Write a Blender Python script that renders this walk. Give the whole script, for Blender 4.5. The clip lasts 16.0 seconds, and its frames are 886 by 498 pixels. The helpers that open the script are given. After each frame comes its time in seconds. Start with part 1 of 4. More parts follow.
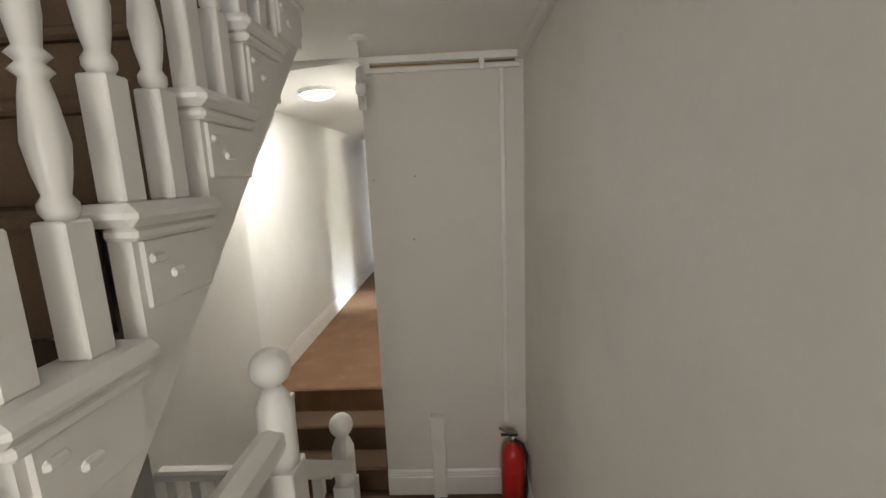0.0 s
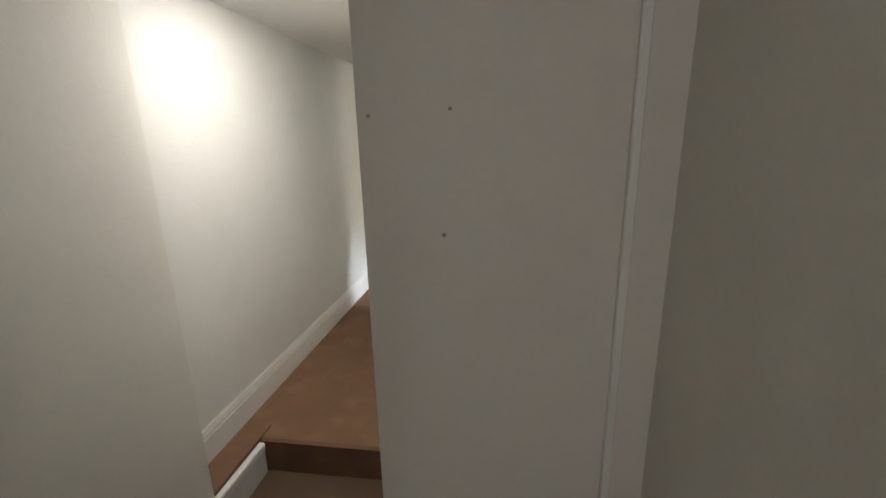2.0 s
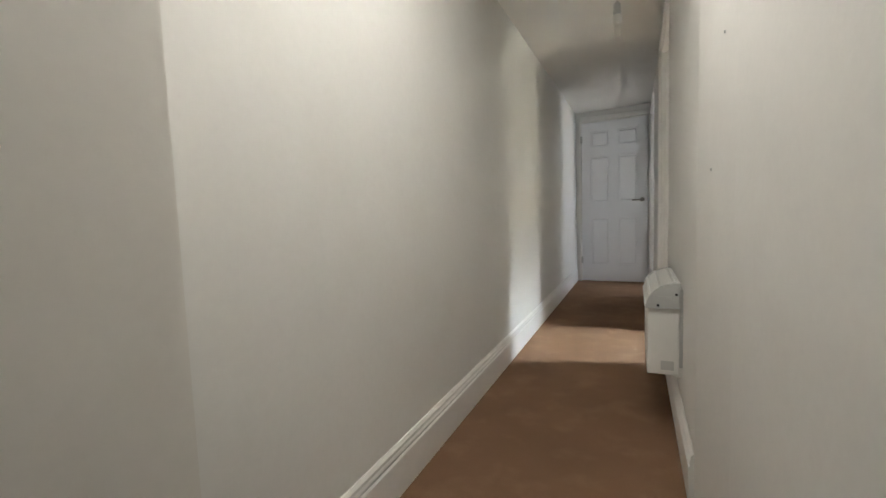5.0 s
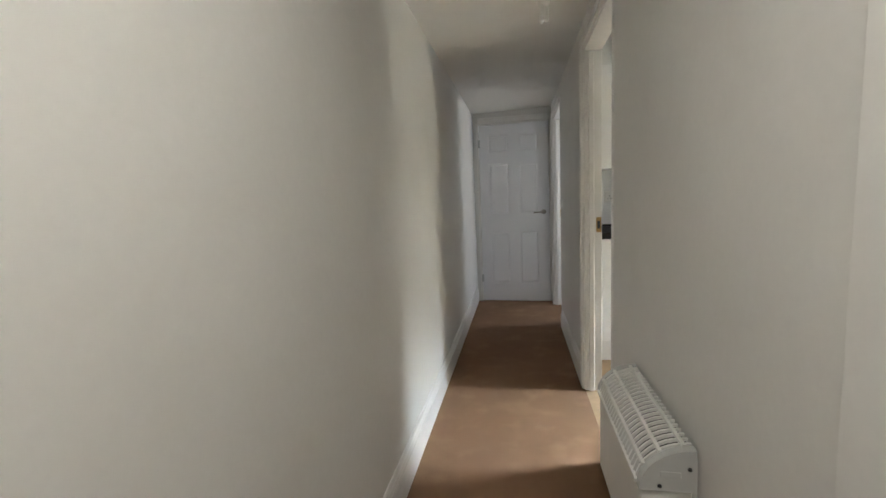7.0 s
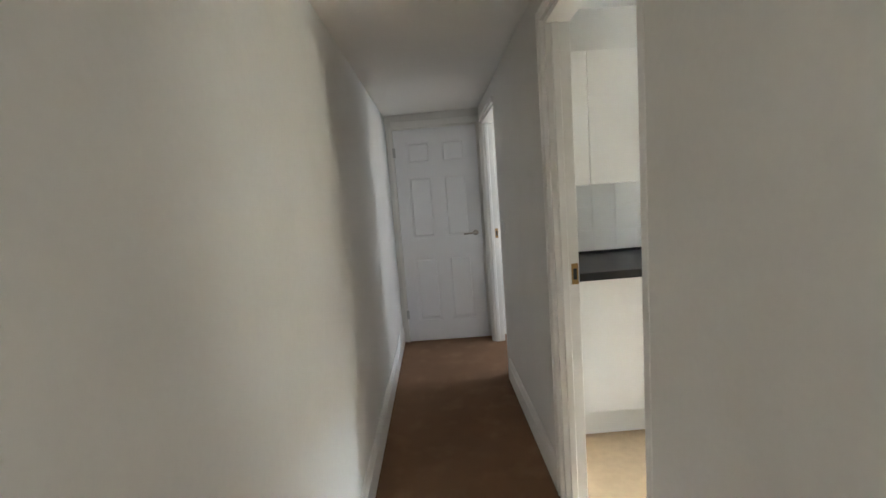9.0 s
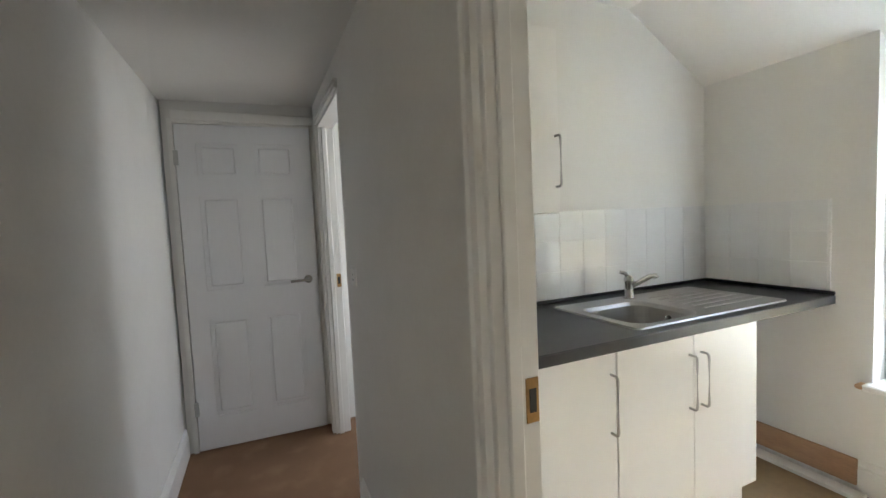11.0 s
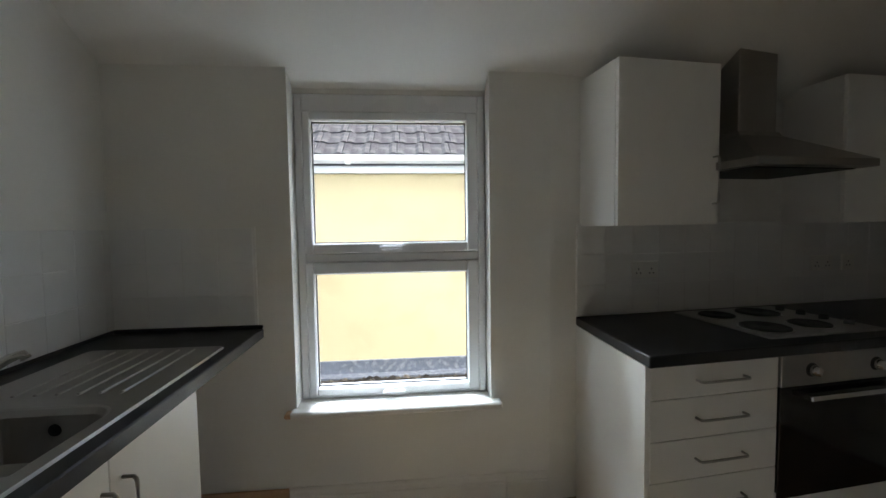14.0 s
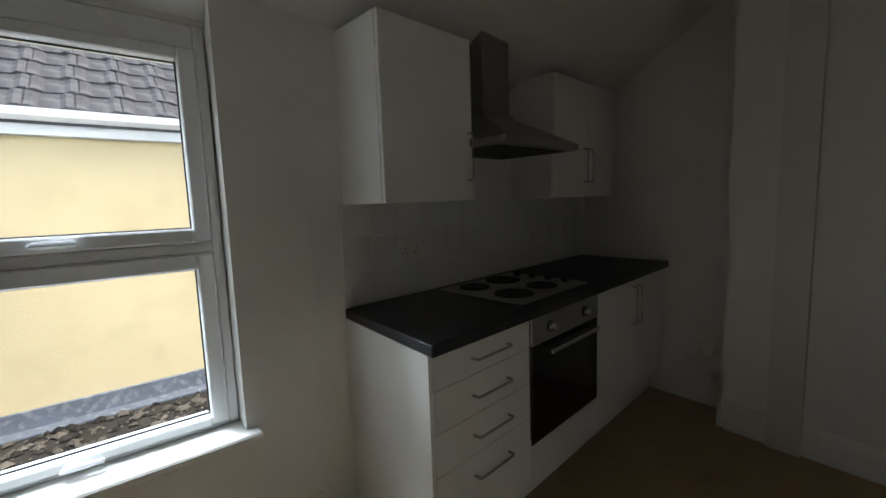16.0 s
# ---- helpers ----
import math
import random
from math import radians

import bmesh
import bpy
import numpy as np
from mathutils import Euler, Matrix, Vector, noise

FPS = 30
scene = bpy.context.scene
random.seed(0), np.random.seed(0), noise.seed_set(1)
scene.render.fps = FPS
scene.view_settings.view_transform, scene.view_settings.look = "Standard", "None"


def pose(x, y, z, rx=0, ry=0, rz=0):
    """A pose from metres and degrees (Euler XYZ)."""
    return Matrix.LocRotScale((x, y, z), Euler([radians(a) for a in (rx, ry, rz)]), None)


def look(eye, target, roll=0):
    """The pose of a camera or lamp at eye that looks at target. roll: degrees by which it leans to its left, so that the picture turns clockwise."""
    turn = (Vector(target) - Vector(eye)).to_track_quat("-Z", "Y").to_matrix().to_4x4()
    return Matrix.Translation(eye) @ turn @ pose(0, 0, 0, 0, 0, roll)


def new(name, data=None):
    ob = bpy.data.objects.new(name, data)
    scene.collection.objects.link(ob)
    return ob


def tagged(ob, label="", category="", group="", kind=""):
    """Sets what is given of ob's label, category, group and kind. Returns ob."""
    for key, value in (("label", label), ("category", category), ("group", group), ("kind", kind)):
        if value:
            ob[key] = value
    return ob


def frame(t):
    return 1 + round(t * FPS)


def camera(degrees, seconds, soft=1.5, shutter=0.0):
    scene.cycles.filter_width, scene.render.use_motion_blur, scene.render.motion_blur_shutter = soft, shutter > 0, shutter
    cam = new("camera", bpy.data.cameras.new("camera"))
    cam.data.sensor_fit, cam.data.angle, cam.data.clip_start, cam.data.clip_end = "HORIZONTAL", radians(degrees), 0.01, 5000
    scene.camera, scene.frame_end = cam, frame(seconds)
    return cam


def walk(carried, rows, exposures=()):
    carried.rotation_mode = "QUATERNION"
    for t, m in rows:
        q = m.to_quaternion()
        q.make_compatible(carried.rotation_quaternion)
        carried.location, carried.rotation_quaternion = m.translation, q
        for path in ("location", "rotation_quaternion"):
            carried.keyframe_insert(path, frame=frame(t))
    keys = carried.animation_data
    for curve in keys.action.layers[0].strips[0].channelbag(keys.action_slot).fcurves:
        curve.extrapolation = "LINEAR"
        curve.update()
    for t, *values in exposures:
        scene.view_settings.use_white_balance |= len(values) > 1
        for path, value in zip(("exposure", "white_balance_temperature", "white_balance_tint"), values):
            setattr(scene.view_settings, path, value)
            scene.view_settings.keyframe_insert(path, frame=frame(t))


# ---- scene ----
cam = camera(93.5, 16.0)
PATH = [
    (0, (1.358, -1.905, 1.494), (1.284, 0.063, 1.147), -2.4),
    (0.5, (1.311, -1.576, 1.466), (1.471, 0.392, 1.145), -1.3),
    (1, (1.36, -1.217, 1.486), (1.285, 0.758, 1.179), -0.8),
    (1.5, (1.344, -0.954, 1.467), (1.129, 0.992, 1.06), -0.6),
    (2, (1.28, -0.736, 1.411), (0.994, 1.178, 0.908), -1.3),
    (2.5, (1.262, -0.526, 1.233), (0.435, 1.203, 0.66), -2.4),
    (3, (1.186, -0.341, 1.088), (0.289, 1.427, 0.827), -2.8),
    (5.3, (0.582, 0.34, 0.884), (-0.227, 2.165, 0.753), -1.8),
    (5.5, (0.547, 0.458, 0.893), (-0.085, 2.35, 0.759), -2.1),
    (6, (0.439, 0.697, 1.003), (0.01, 2.64, 0.797), -2.7),
    (6.5, (0.433, 0.891, 1.063), (0.083, 2.847, 0.831), -1.4),
    (7, (0.419, 1.016, 1.169), (0.063, 2.971, 0.942), -2.5),
    (7.5, (0.344, 1.198, 1.25), (0.127, 3.167, 0.977), -3.6),
    (8, (0.317, 1.345, 1.299), (0.269, 3.33, 1.051), -3.0),
    (8.2, (0.317, 1.436, 1.31), (0.262, 3.419, 1.049), -3.8),
    (10.3, (0.404, 2.611, 1.344), (0.728, 4.576, 1.156), -3.1),
    (10.5, (0.418, 2.693, 1.335), (0.812, 4.643, 1.129), -2.5),
    (11, (0.43, 2.892, 1.336), (1.23, 4.721, 1.209), -2.6),
    (11.5, (0.448, 3.054, 1.341), (1.636, 4.655, 1.183), -3.0),
    (12, (0.587, 3.156, 1.331), (2.11, 4.442, 1.175), -2.9),
    (12.5, (0.685, 3.229, 1.341), (2.344, 4.338, 1.216), -1.9),
    (13, (0.751, 3.334, 1.362), (2.654, 3.942, 1.277), -2.2),
    (13.5, (0.83, 3.363, 1.373), (2.818, 3.515, 1.214), -1.4),
    (14, (0.966, 3.292, 1.361), (2.955, 3.108, 1.251), -0.8),
    (14.5, (1.065, 3.23, 1.347), (3.001, 2.752, 1.202), -0.3),
    (15, (1.151, 3.196, 1.35), (2.973, 2.386, 1.192), -1.1),
    (15.5, (1.229, 3.203, 1.348), (2.914, 2.145, 1.149), -1.8),
    (16, (1.277, 3.206, 1.349), (2.84, 1.978, 1.125), -2.0),
]
EXPOSURES = [(0, 4.5), (0.5, 4.5), (1.0, 4.2), (2.0, 3.75), (2.5, 3.65), (3.0, 3.65), (5.5, 3.7), (6.0, 3.65), (7.0, 3.5), (8.0, 3.6), (10.5, 3.6), (11.5, 3.15), (12.5, 2.15), (13.0, 1.95), (14.0, 1.5), (14.5, 1.35), (16, 1.15)]
walk(cam, [(t, look(eye, target, roll)) for t, eye, target, roll in PATH], EXPOSURES)

# ---- world and lights ----
world = bpy.data.worlds.new("sky")
scene.world = world
world.use_nodes = True
wn = world.node_tree
sky = wn.nodes.new("ShaderNodeTexSky")
sky.sky_type, sky.sun_disc = "NISHITA", False
sky.sun_elevation, sky.sun_rotation = radians(50), radians(200)
sky.air_density, sky.dust_density, sky.ozone_density = 1.0, 4.0, 1.0
wn.links.new(sky.outputs[0], wn.nodes["Background"].inputs[0])
wn.nodes["Background"].inputs[1].default_value = 0.14


def lamp(name, kind, m, power, color, **settings):
    data = bpy.data.lights.new(name, kind)
    data.energy, data.color = power, color
    for k, v in settings.items():
        if k == "size": data.size = v
        if k == "size_y": data.shape, data.size_y = "RECTANGLE", v
        if k == "angle": data.angle = radians(v)
        if k == "radius": data.shadow_soft_size = v
    ob = new(name, data)
    ob.matrix_world = m
    return ob


lamp("sun", "SUN", look((0, 0, 20), (9, 9, 0)), 0.9, (1, 0.96, 0.9), angle=15)
lamp("window_daylight", "AREA", look((4.4, 3.85, 2.82), (2.2, 2.9, 1.0)), 120, (0.79, 0.90, 1.0), size=1.1, size_y=0.9)
lamp("side_window_daylight", "AREA", look((2.78, 5.25, 1.5), (0, 5.25, 0.8)), 1.3, (0.82, 0.88, 1.0), size=0.6, size_y=1.0)
lamp("ceiling_light_glow", "AREA", look((0.46, 0.98, 2.02), (0.40, 1.15, 0)), 0.46, (1, 0.98, 0.94), size=0.2, size_y=0.2)
# Fill lamp added at the landing's back wall to brighten the stair hall.
lamp("stair_fill_lamp", "AREA", look((1.3, -3.90, 1.45), (1.2, 0, 1.0)), 1.5, (1, 0.96, 0.90), size=1.0, size_y=1.2)


# ---- materials ----
def material(name, color, rough=0.6, metal=0.0, var=0.06, grain=40.0, blotch=1.2, bump=0.1, dirt=None, dirt_amount=0.0, spec=0.5, stretch=(1, 1, 1)):
    """Noise at two scales over a base colour, with fine relief."""
    m = bpy.data.materials.new(name)
    m.use_nodes = True
    n, l = m.node_tree.nodes, m.node_tree.links
    b = n["Principled BSDF"]
    b.inputs["Roughness"].default_value, b.inputs["Metallic"].default_value = rough, metal
    b.inputs["Specular IOR Level"].default_value = spec
    tc = n.new("ShaderNodeTexCoord")
    mp = n.new("ShaderNodeMapping")
    mp.inputs["Scale"].default_value = stretch
    l.new(tc.outputs["Object"], mp.inputs[0])

    def noise_node(scale, detail):
        t = n.new("ShaderNodeTexNoise")
        t.inputs["Scale"].default_value, t.inputs["Detail"].default_value = scale, detail
        l.new(mp.outputs[0], t.inputs["Vector"])
        return t
    fine, big = noise_node(grain, 4), noise_node(blotch, 5)
    ramp = n.new("ShaderNodeValToRGB")
    ramp.color_ramp.elements[0].position, ramp.color_ramp.elements[1].position = 0.3, 0.7
    ramp.color_ramp.elements[0].color = [max(0, v * (1 - var)) for v in color] + [1]
    ramp.color_ramp.elements[1].color = [min(1, v * (1 + var)) for v in color] + [1]
    mixv = n.new("ShaderNodeMath")
    mixv.operation = "MULTIPLY_ADD"
    mixv.inputs[1].default_value = 0.45
    half = n.new("ShaderNodeMath")
    half.operation = "MULTIPLY"
    half.inputs[1].default_value = 0.55
    l.new(big.outputs[0], half.inputs[0])
    l.new(fine.outputs[0], mixv.inputs[0])
    l.new(half.outputs[0], mixv.inputs[2])
    l.new(mixv.outputs[0], ramp.inputs[0])
    col = ramp.outputs[0]
    if dirt:
        spots = noise_node(blotch * 2.7, 6)
        cut = n.new("ShaderNodeMapRange")
        cut.inputs[1].default_value, cut.inputs[2].default_value, cut.inputs[4].default_value = 0.52, 0.72, dirt_amount
        l.new(spots.outputs[0], cut.inputs[0])
        mx = n.new("ShaderNodeMix")
        mx.data_type = "RGBA"
        l.new(cut.outputs[0], mx.inputs[0])
        l.new(col, mx.inputs[6])
        mx.inputs[7].default_value = (*dirt, 1)
        col = mx.outputs[2]
    l.new(col, b.inputs["Base Color"])
    rr = n.new("ShaderNodeMapRange")
    rr.inputs[3].default_value, rr.inputs[4].default_value = max(0.02, rough - 0.08), min(1, rough + 0.08)
    l.new(big.outputs[0], rr.inputs[0])
    l.new(rr.outputs[0], b.inputs["Roughness"])
    bp = n.new("ShaderNodeBump")
    bp.inputs["Strength"].default_value, bp.inputs["Distance"].default_value = bump, 0.004
    l.new(fine.outputs[0], bp.inputs["Height"])
    l.new(bp.outputs[0], b.inputs["Normal"])
    return m


PLASTER = material("wall_paint", (0.75, 0.735, 0.70), 0.75, var=0.025, grain=55, blotch=1.6, bump=0.12, dirt=(0.62, 0.59, 0.54), dirt_amount=0.16)
STAIRWALL = material("stair_wall_paint", (0.71, 0.68, 0.63), 0.7, var=0.03, grain=50, blotch=1.4, bump=0.14, dirt=(0.55, 0.51, 0.46), dirt_amount=0.18)
KWALL = material("kitchen_wall_paint", (0.79, 0.78, 0.745), 0.6, var=0.02, grain=60, blotch=1.5, bump=0.1, dirt=(0.68, 0.65, 0.58), dirt_amount=0.12)
CEIL = material("ceiling_paint", (0.80, 0.785, 0.75), 0.85, var=0.02, grain=70, bump=0.1)
GLOSS = material("white_gloss_paint", (0.80, 0.785, 0.75), 0.32, var=0.02, grain=30, blotch=3, bump=0.05, dirt=(0.62, 0.58, 0.52), dirt_amount=0.15)
DOORWHITE = material("white_door_paint", (0.78, 0.78, 0.79), 0.42, var=0.02, grain=90, bump=0.1, stretch=(1, 1, 0.1))
CARPET = material("brown_carpet", (0.225, 0.132, 0.078), 0.95, var=0.22, grain=260, blotch=2.2, bump=0.7, dirt=(0.33, 0.21, 0.125), dirt_amount=0.4, spec=0.1)
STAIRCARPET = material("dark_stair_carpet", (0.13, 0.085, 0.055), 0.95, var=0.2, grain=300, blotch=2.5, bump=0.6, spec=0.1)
LINO = material("tan_vinyl", (0.37, 0.255, 0.145), 0.55, var=0.16, grain=26, blotch=2.2, bump=0.06, dirt=(0.27, 0.18, 0.10), dirt_amount=0.4)
UNIT = material("white_melamine", (0.82, 0.81, 0.78), 0.4, var=0.012, grain=20, blotch=2, bump=0.03)
BLACKTOP = material("black_laminate", (0.018, 0.018, 0.02), 0.42, var=0.5, grain=300, blotch=6, bump=0.08)
STEEL = material("brushed_steel", (0.42, 0.41, 0.39), 0.34, 1.0, var=0.05, grain=120, blotch=4, bump=0.015, stretch=(1, 8, 8))
CHROME = material("chrome", (0.62, 0.61, 0.59), 0.16, 1.0, var=0.04, bump=0.0)
DULLSTEEL = material("dull_steel", (0.36, 0.34, 0.31), 0.35, 1.0, var=0.08, grain=120, bump=0.03)
BRASS = material("worn_brass", (0.45, 0.28, 0.12), 0.4, 1.0, var=0.2, grain=80, bump=0.05)
TILE = material("white_glazed_tile", (0.80, 0.80, 0.79), 0.1, var=0.015, grain=12, blotch=5, bump=0.04)
GROUT = material("grout", (0.80, 0.795, 0.775), 0.7, var=0.04, grain=120, bump=0.2)
UPVC = material("white_upvc", (0.82, 0.83, 0.84), 0.28, var=0.015, grain=20, bump=0.02)
GASKET = material("black_rubber", (0.03, 0.03, 0.03), 0.7, bump=0.02)
BLACKGLASS = material("black_oven_glass", (0.006, 0.006, 0.007), 0.12, var=0.1, bump=0.0)
BLACK = material("black_iron", (0.02, 0.02, 0.02), 0.6, var=0.2, grain=90, bump=0.1)
RED = material("red_enamel", (0.55, 0.025, 0.018), 0.3, var=0.05, bump=0.02)
PLASTIC = material("white_plastic", (0.76, 0.75, 0.71), 0.4, var=0.02, bump=0.02)
GREYPLASTIC = material("grey_plastic", (0.5, 0.5, 0.48), 0.45, var=0.04, bump=0.02)
BAREWOOD = material("bare_wood", (0.48, 0.29, 0.17), 0.75, var=0.2, grain=30, blotch=3, bump=0.15, stretch=(8, 1, 8))
YELLOW = material("yellow_render", (0.72, 0.605, 0.37), 0.9, var=0.05, grain=45, blotch=0.9, bump=0.4, dirt=(0.50, 0.40, 0.22), dirt_amount=0.3)
ROOFTILE = material("grey_concrete_tile", (0.10, 0.10, 0.108), 0.85, var=0.3, grain=60, blotch=3, bump=0.4, dirt=(0.24, 0.24, 0.23), dirt_amount=0.5)
LEAD = material("weathered_lead", (0.17, 0.19, 0.23), 0.6, 0.2, var=0.2, grain=25, blotch=6, bump=0.3, dirt=(0.42, 0.44, 0.46), dirt_amount=0.6)
GRAVEL = material("roof_gravel", (0.03, 0.025, 0.02), 0.95, var=0.6, grain=70, blotch=5, bump=0.8)
MOSS = material("moss", (0.10, 0.14, 0.045), 0.95, var=0.4, grain=90, blotch=5, bump=0.8)
GUTTER = material("white_gutter_plastic", (0.75, 0.76, 0.77), 0.4, var=0.04, grain=12, bump=0.03)
GROUNDMAT = material("far_ground", (0.16, 0.16, 0.15), 0.95, var=0.3, grain=2, blotch=0.1)


def stone_material():
    m = material("loose_stone", (0.17, 0.145, 0.12), 0.95, var=0.4, grain=60, bump=0.4)
    n, l = m.node_tree.nodes, m.node_tree.links
    g = n.new("ShaderNodeNewGeometry")
    r = n.new("ShaderNodeValToRGB")
    r.color_ramp.elements[0].color, r.color_ramp.elements[1].color = (0.012, 0.010, 0.008, 1), (0.15, 0.13, 0.105, 1)
    l.new(g.outputs["Random Per Island"], r.inputs[0])
    l.new(r.outputs[0], n["Principled BSDF"].inputs["Base Color"])
    return m


STONE = stone_material()
GLASS = bpy.data.materials.new("window_glass")
GLASS.use_nodes = True
gb = GLASS.node_tree.nodes["Principled BSDF"]
gb.inputs["Transmission Weight"].default_value, gb.inputs["Roughness"].default_value, gb.inputs["IOR"].default_value = 1.0, 0.0, 1.0
gb.inputs["Base Color"].default_value = (0.97, 0.98, 0.98, 1)
LIT = bpy.data.materials.new("lit_diffuser")
LIT.use_nodes = True
lb = LIT.node_tree.nodes["Principled BSDF"]
lb.inputs["Base Color"].default_value = (0.9, 0.9, 0.86, 1)
lb.inputs["Emission Color"].default_value, lb.inputs["Emission Strength"].default_value = (1, 0.97, 0.9, 1), 3.0


# ---- mesh helpers ----
def box(bm, a, b, bevel=0.0, seg=1):
    lo, hi = [min(p, q) for p, q in zip(a, b)], [max(p, q) for p, q in zip(a, b)]
    r = bmesh.ops.create_cube(bm, size=1)["verts"]
    for v in r:
        v.co = [lo[i] if v.co[i] < 0 else hi[i] for i in range(3)]
    if bevel:
        edges = {e for v in r for e in v.link_edges}
        bmesh.ops.bevel(bm, geom=list(edges), offset=bevel, segments=seg, affect="EDGES", profile=0.6)
    return bm


def boxes(*specs, bevel=0.0):
    bm = bmesh.new()
    for s in specs:
        box(bm, s[0], s[1], s[2] if len(s) > 2 else bevel)
    return bm


def prism(points, axis, lo, hi):
    """A profile in the two other axes, pushed along one axis."""
    bm = bmesh.new()
    def at(p, w):
        q = list(p)
        q.insert(axis, w)
        return q
    a = [bm.verts.new(at(p, lo)) for p in points]
    b = [bm.verts.new(at(p, hi)) for p in points]
    n = len(points)
    for i in range(n):
        bm.faces.new((a[i], a[(i + 1) % n], b[(i + 1) % n], b[i]))
    bm.faces.new(a[::-1])
    bm.faces.new(b)
    bmesh.ops.recalc_face_normals(bm, faces=bm.faces)
    return bm


def lathe(profile, seg=20, m=None):
    """A turned shape from (radius, height) pairs."""
    bm = bmesh.new()
    rings = [[bm.verts.new((r * math.cos(2 * math.pi * k / seg), r * math.sin(2 * math.pi * k / seg), z)) for k in range(seg)] for r, z in profile]
    for p, q in zip(rings, rings[1:]):
        for k in range(seg):
            bm.faces.new((p[k], p[(k + 1) % seg], q[(k + 1) % seg], q[k]))
    bm.faces.new(rings[0][::-1])
    bm.faces.new(rings[-1])
    if m:
        bm.transform(m)
    for f in bm.faces:
        f.smooth = True
    bmesh.ops.recalc_face_normals(bm, faces=bm.faces)
    return bm


def tube(points, r, seg=10):
    """A round bar along a line of points."""
    bm = bmesh.new()
    pts = [Vector(p) for p in points]
    rings = []
    for i, p in enumerate(pts):
        d = ((pts[min(i + 1, len(pts) - 1)] - p).normalized() + (p - pts[max(i - 1, 0)]).normalized()).normalized()
        q = d.to_track_quat("Z", "Y")
        rings.append([bm.verts.new(p + q @ Vector((r * math.cos(2 * math.pi * k / seg), r * math.sin(2 * math.pi * k / seg), 0))) for k in range(seg)])
    for a, b in zip(rings, rings[1:]):
        for k in range(seg):
            bm.faces.new((a[k], a[(k + 1) % seg], b[(k + 1) % seg], b[k]))
    bm.faces.new(rings[0][::-1])
    bm.faces.new(rings[-1])
    for f in bm.faces:
        f.smooth = True
    bmesh.ops.recalc_face_normals(bm, faces=bm.faces)
    return bm


def mesh(name, bm, mat):
    me = bpy.data.meshes.new(name)
    bm.to_mesh(me)
    bm.free()
    me.materials.append(mat)
    return new(name, me)


def part(name, bm, mat, parent, label=""):
    ob = mesh(name, bm, mat)
    ob.parent = parent
    return tagged(ob, label)


def thing(name, label, category, group="", at=(0, 0, 0), turn=0):
    ob = new(name)
    ob.empty_display_size = 0.05
    ob.matrix_world = pose(*at, 0, 0, turn)
    return tagged(ob, label, category, group)


def structure(name, bm, mat, label, category="wall"):
    return tagged(mesh(name, bm, mat), label, category, kind="structure")


def low_ceiling():
    """The corridor ceiling, a little out of level."""
    bm = box(bmesh.new(), (-0.10, 0.45, 1.93), (CW + 0.06, 5.9, 2.40))
    for v in bm.verts:
        if v.co.z < 2.2:
            v.co.z = (2.035 if v.co.x < 0.4 else 2.115) + (0.08 if v.co.y > 3 and v.co.x < 0.4 else 0.02 if v.co.y > 3 else 0)
    return bm


# ---- large structure: corridor and kitchen ----
CW, KW, KX, KY, SY = 0.80, 0.892, 2.90, 4.57, 0.50
LX = -0.06
LC = 2.13  # landing ceiling
H = 2.62
structure("floor_corridor", boxes(((-0.2, 0.98, -0.12), (CW, 5.9, 0)), ((-0.1, 0.541, -0.4), (0.096, 0.98, 0))), CARPET, "brown carpet on the corridor floor", "floor")
structure("floor_kitchen", boxes(((KW, 0.5, -0.12), (3.4, 4.69, 0)), ((1.9, 0.25, -0.12), (3.4, 0.5, 0)), ((CW, 1.57, -0.12), (KW, 4.69, 0))), LINO, "tan vinyl floor of the kitchen", "floor")
structure("floor_side_room", boxes(((CW, 4.69, -0.12), (3.0, 5.9, 0))), CARPET, "brown carpet in the side room", "floor")
structure("wall_corridor_left", boxes(((-0.25, 0.54, -0.12), (LX, 5.9, H))), PLASTER, "off-white painted corridor wall with faint scuffs")
structure("wall_corridor_end", boxes(((-0.05, 5.78, 1.99), (CW + 0.12, 5.9, H)), ((0.775, 5.78, 0), (CW + 0.12, 5.9, 1.99)), ((-0.05, 5.78, 0), (-0.02, 5.9, 1.99)), ((-0.05, 5.9, 0), (1, 5.98, H))), PLASTER, "off-white wall round the end door")
DN, DF, DT = 2.80, 3.555, 1.985
structure("wall_corridor_right", boxes(((CW, 1.57, 0), (KW, DN, H)), ((CW, DN, DT), (KW, DF, H)), ((CW, DF, 0), (KW, 4.86, H)), ((CW, 4.86, DT), (KW, 5.62, H)), ((CW, 5.62, 0), (KW, 5.78, H))), PLASTER, "off-white partition wall with two doorways")
structure("wall_stair_pier", prism([(0.86, 0.462), (0.888, 0.462), (0.888, 1.568), (0.797, 1.568), (0.832, 1.27)], 2, -0.75, H), PLASTER, "off-white pier at the top of the steps")
structure("wall_sink", boxes(((KW, KY, 0), (3.2, KY + 0.12, H))), KWALL, "off-white kitchen wall behind the sink")
W0, W1, WZ0, WZ1 = 2.89, 3.80, 0.505, 1.99
structure("wall_window", boxes(((KX, 2.60, 0), (3.12, W0, H)), ((KX, W1, 0), (3.12, KY, H)), ((KX, W0, 0), (3.12, W1, WZ0)), ((3.0, W0, WZ1), (3.12, W1, H))), KWALL, "off-white kitchen wall pierced by the window")
TURN = 6.0
RUN = Matrix.Translation((KX, 2.60, 0)) @ pose(0, 0, 0, 0, 0, TURN)  # local y runs along the wall, x out of it
wh = structure("wall_hob", boxes(((0, -2.6, 0), (0.22, 0, H))), KWALL, "off-white kitchen wall behind the hob")
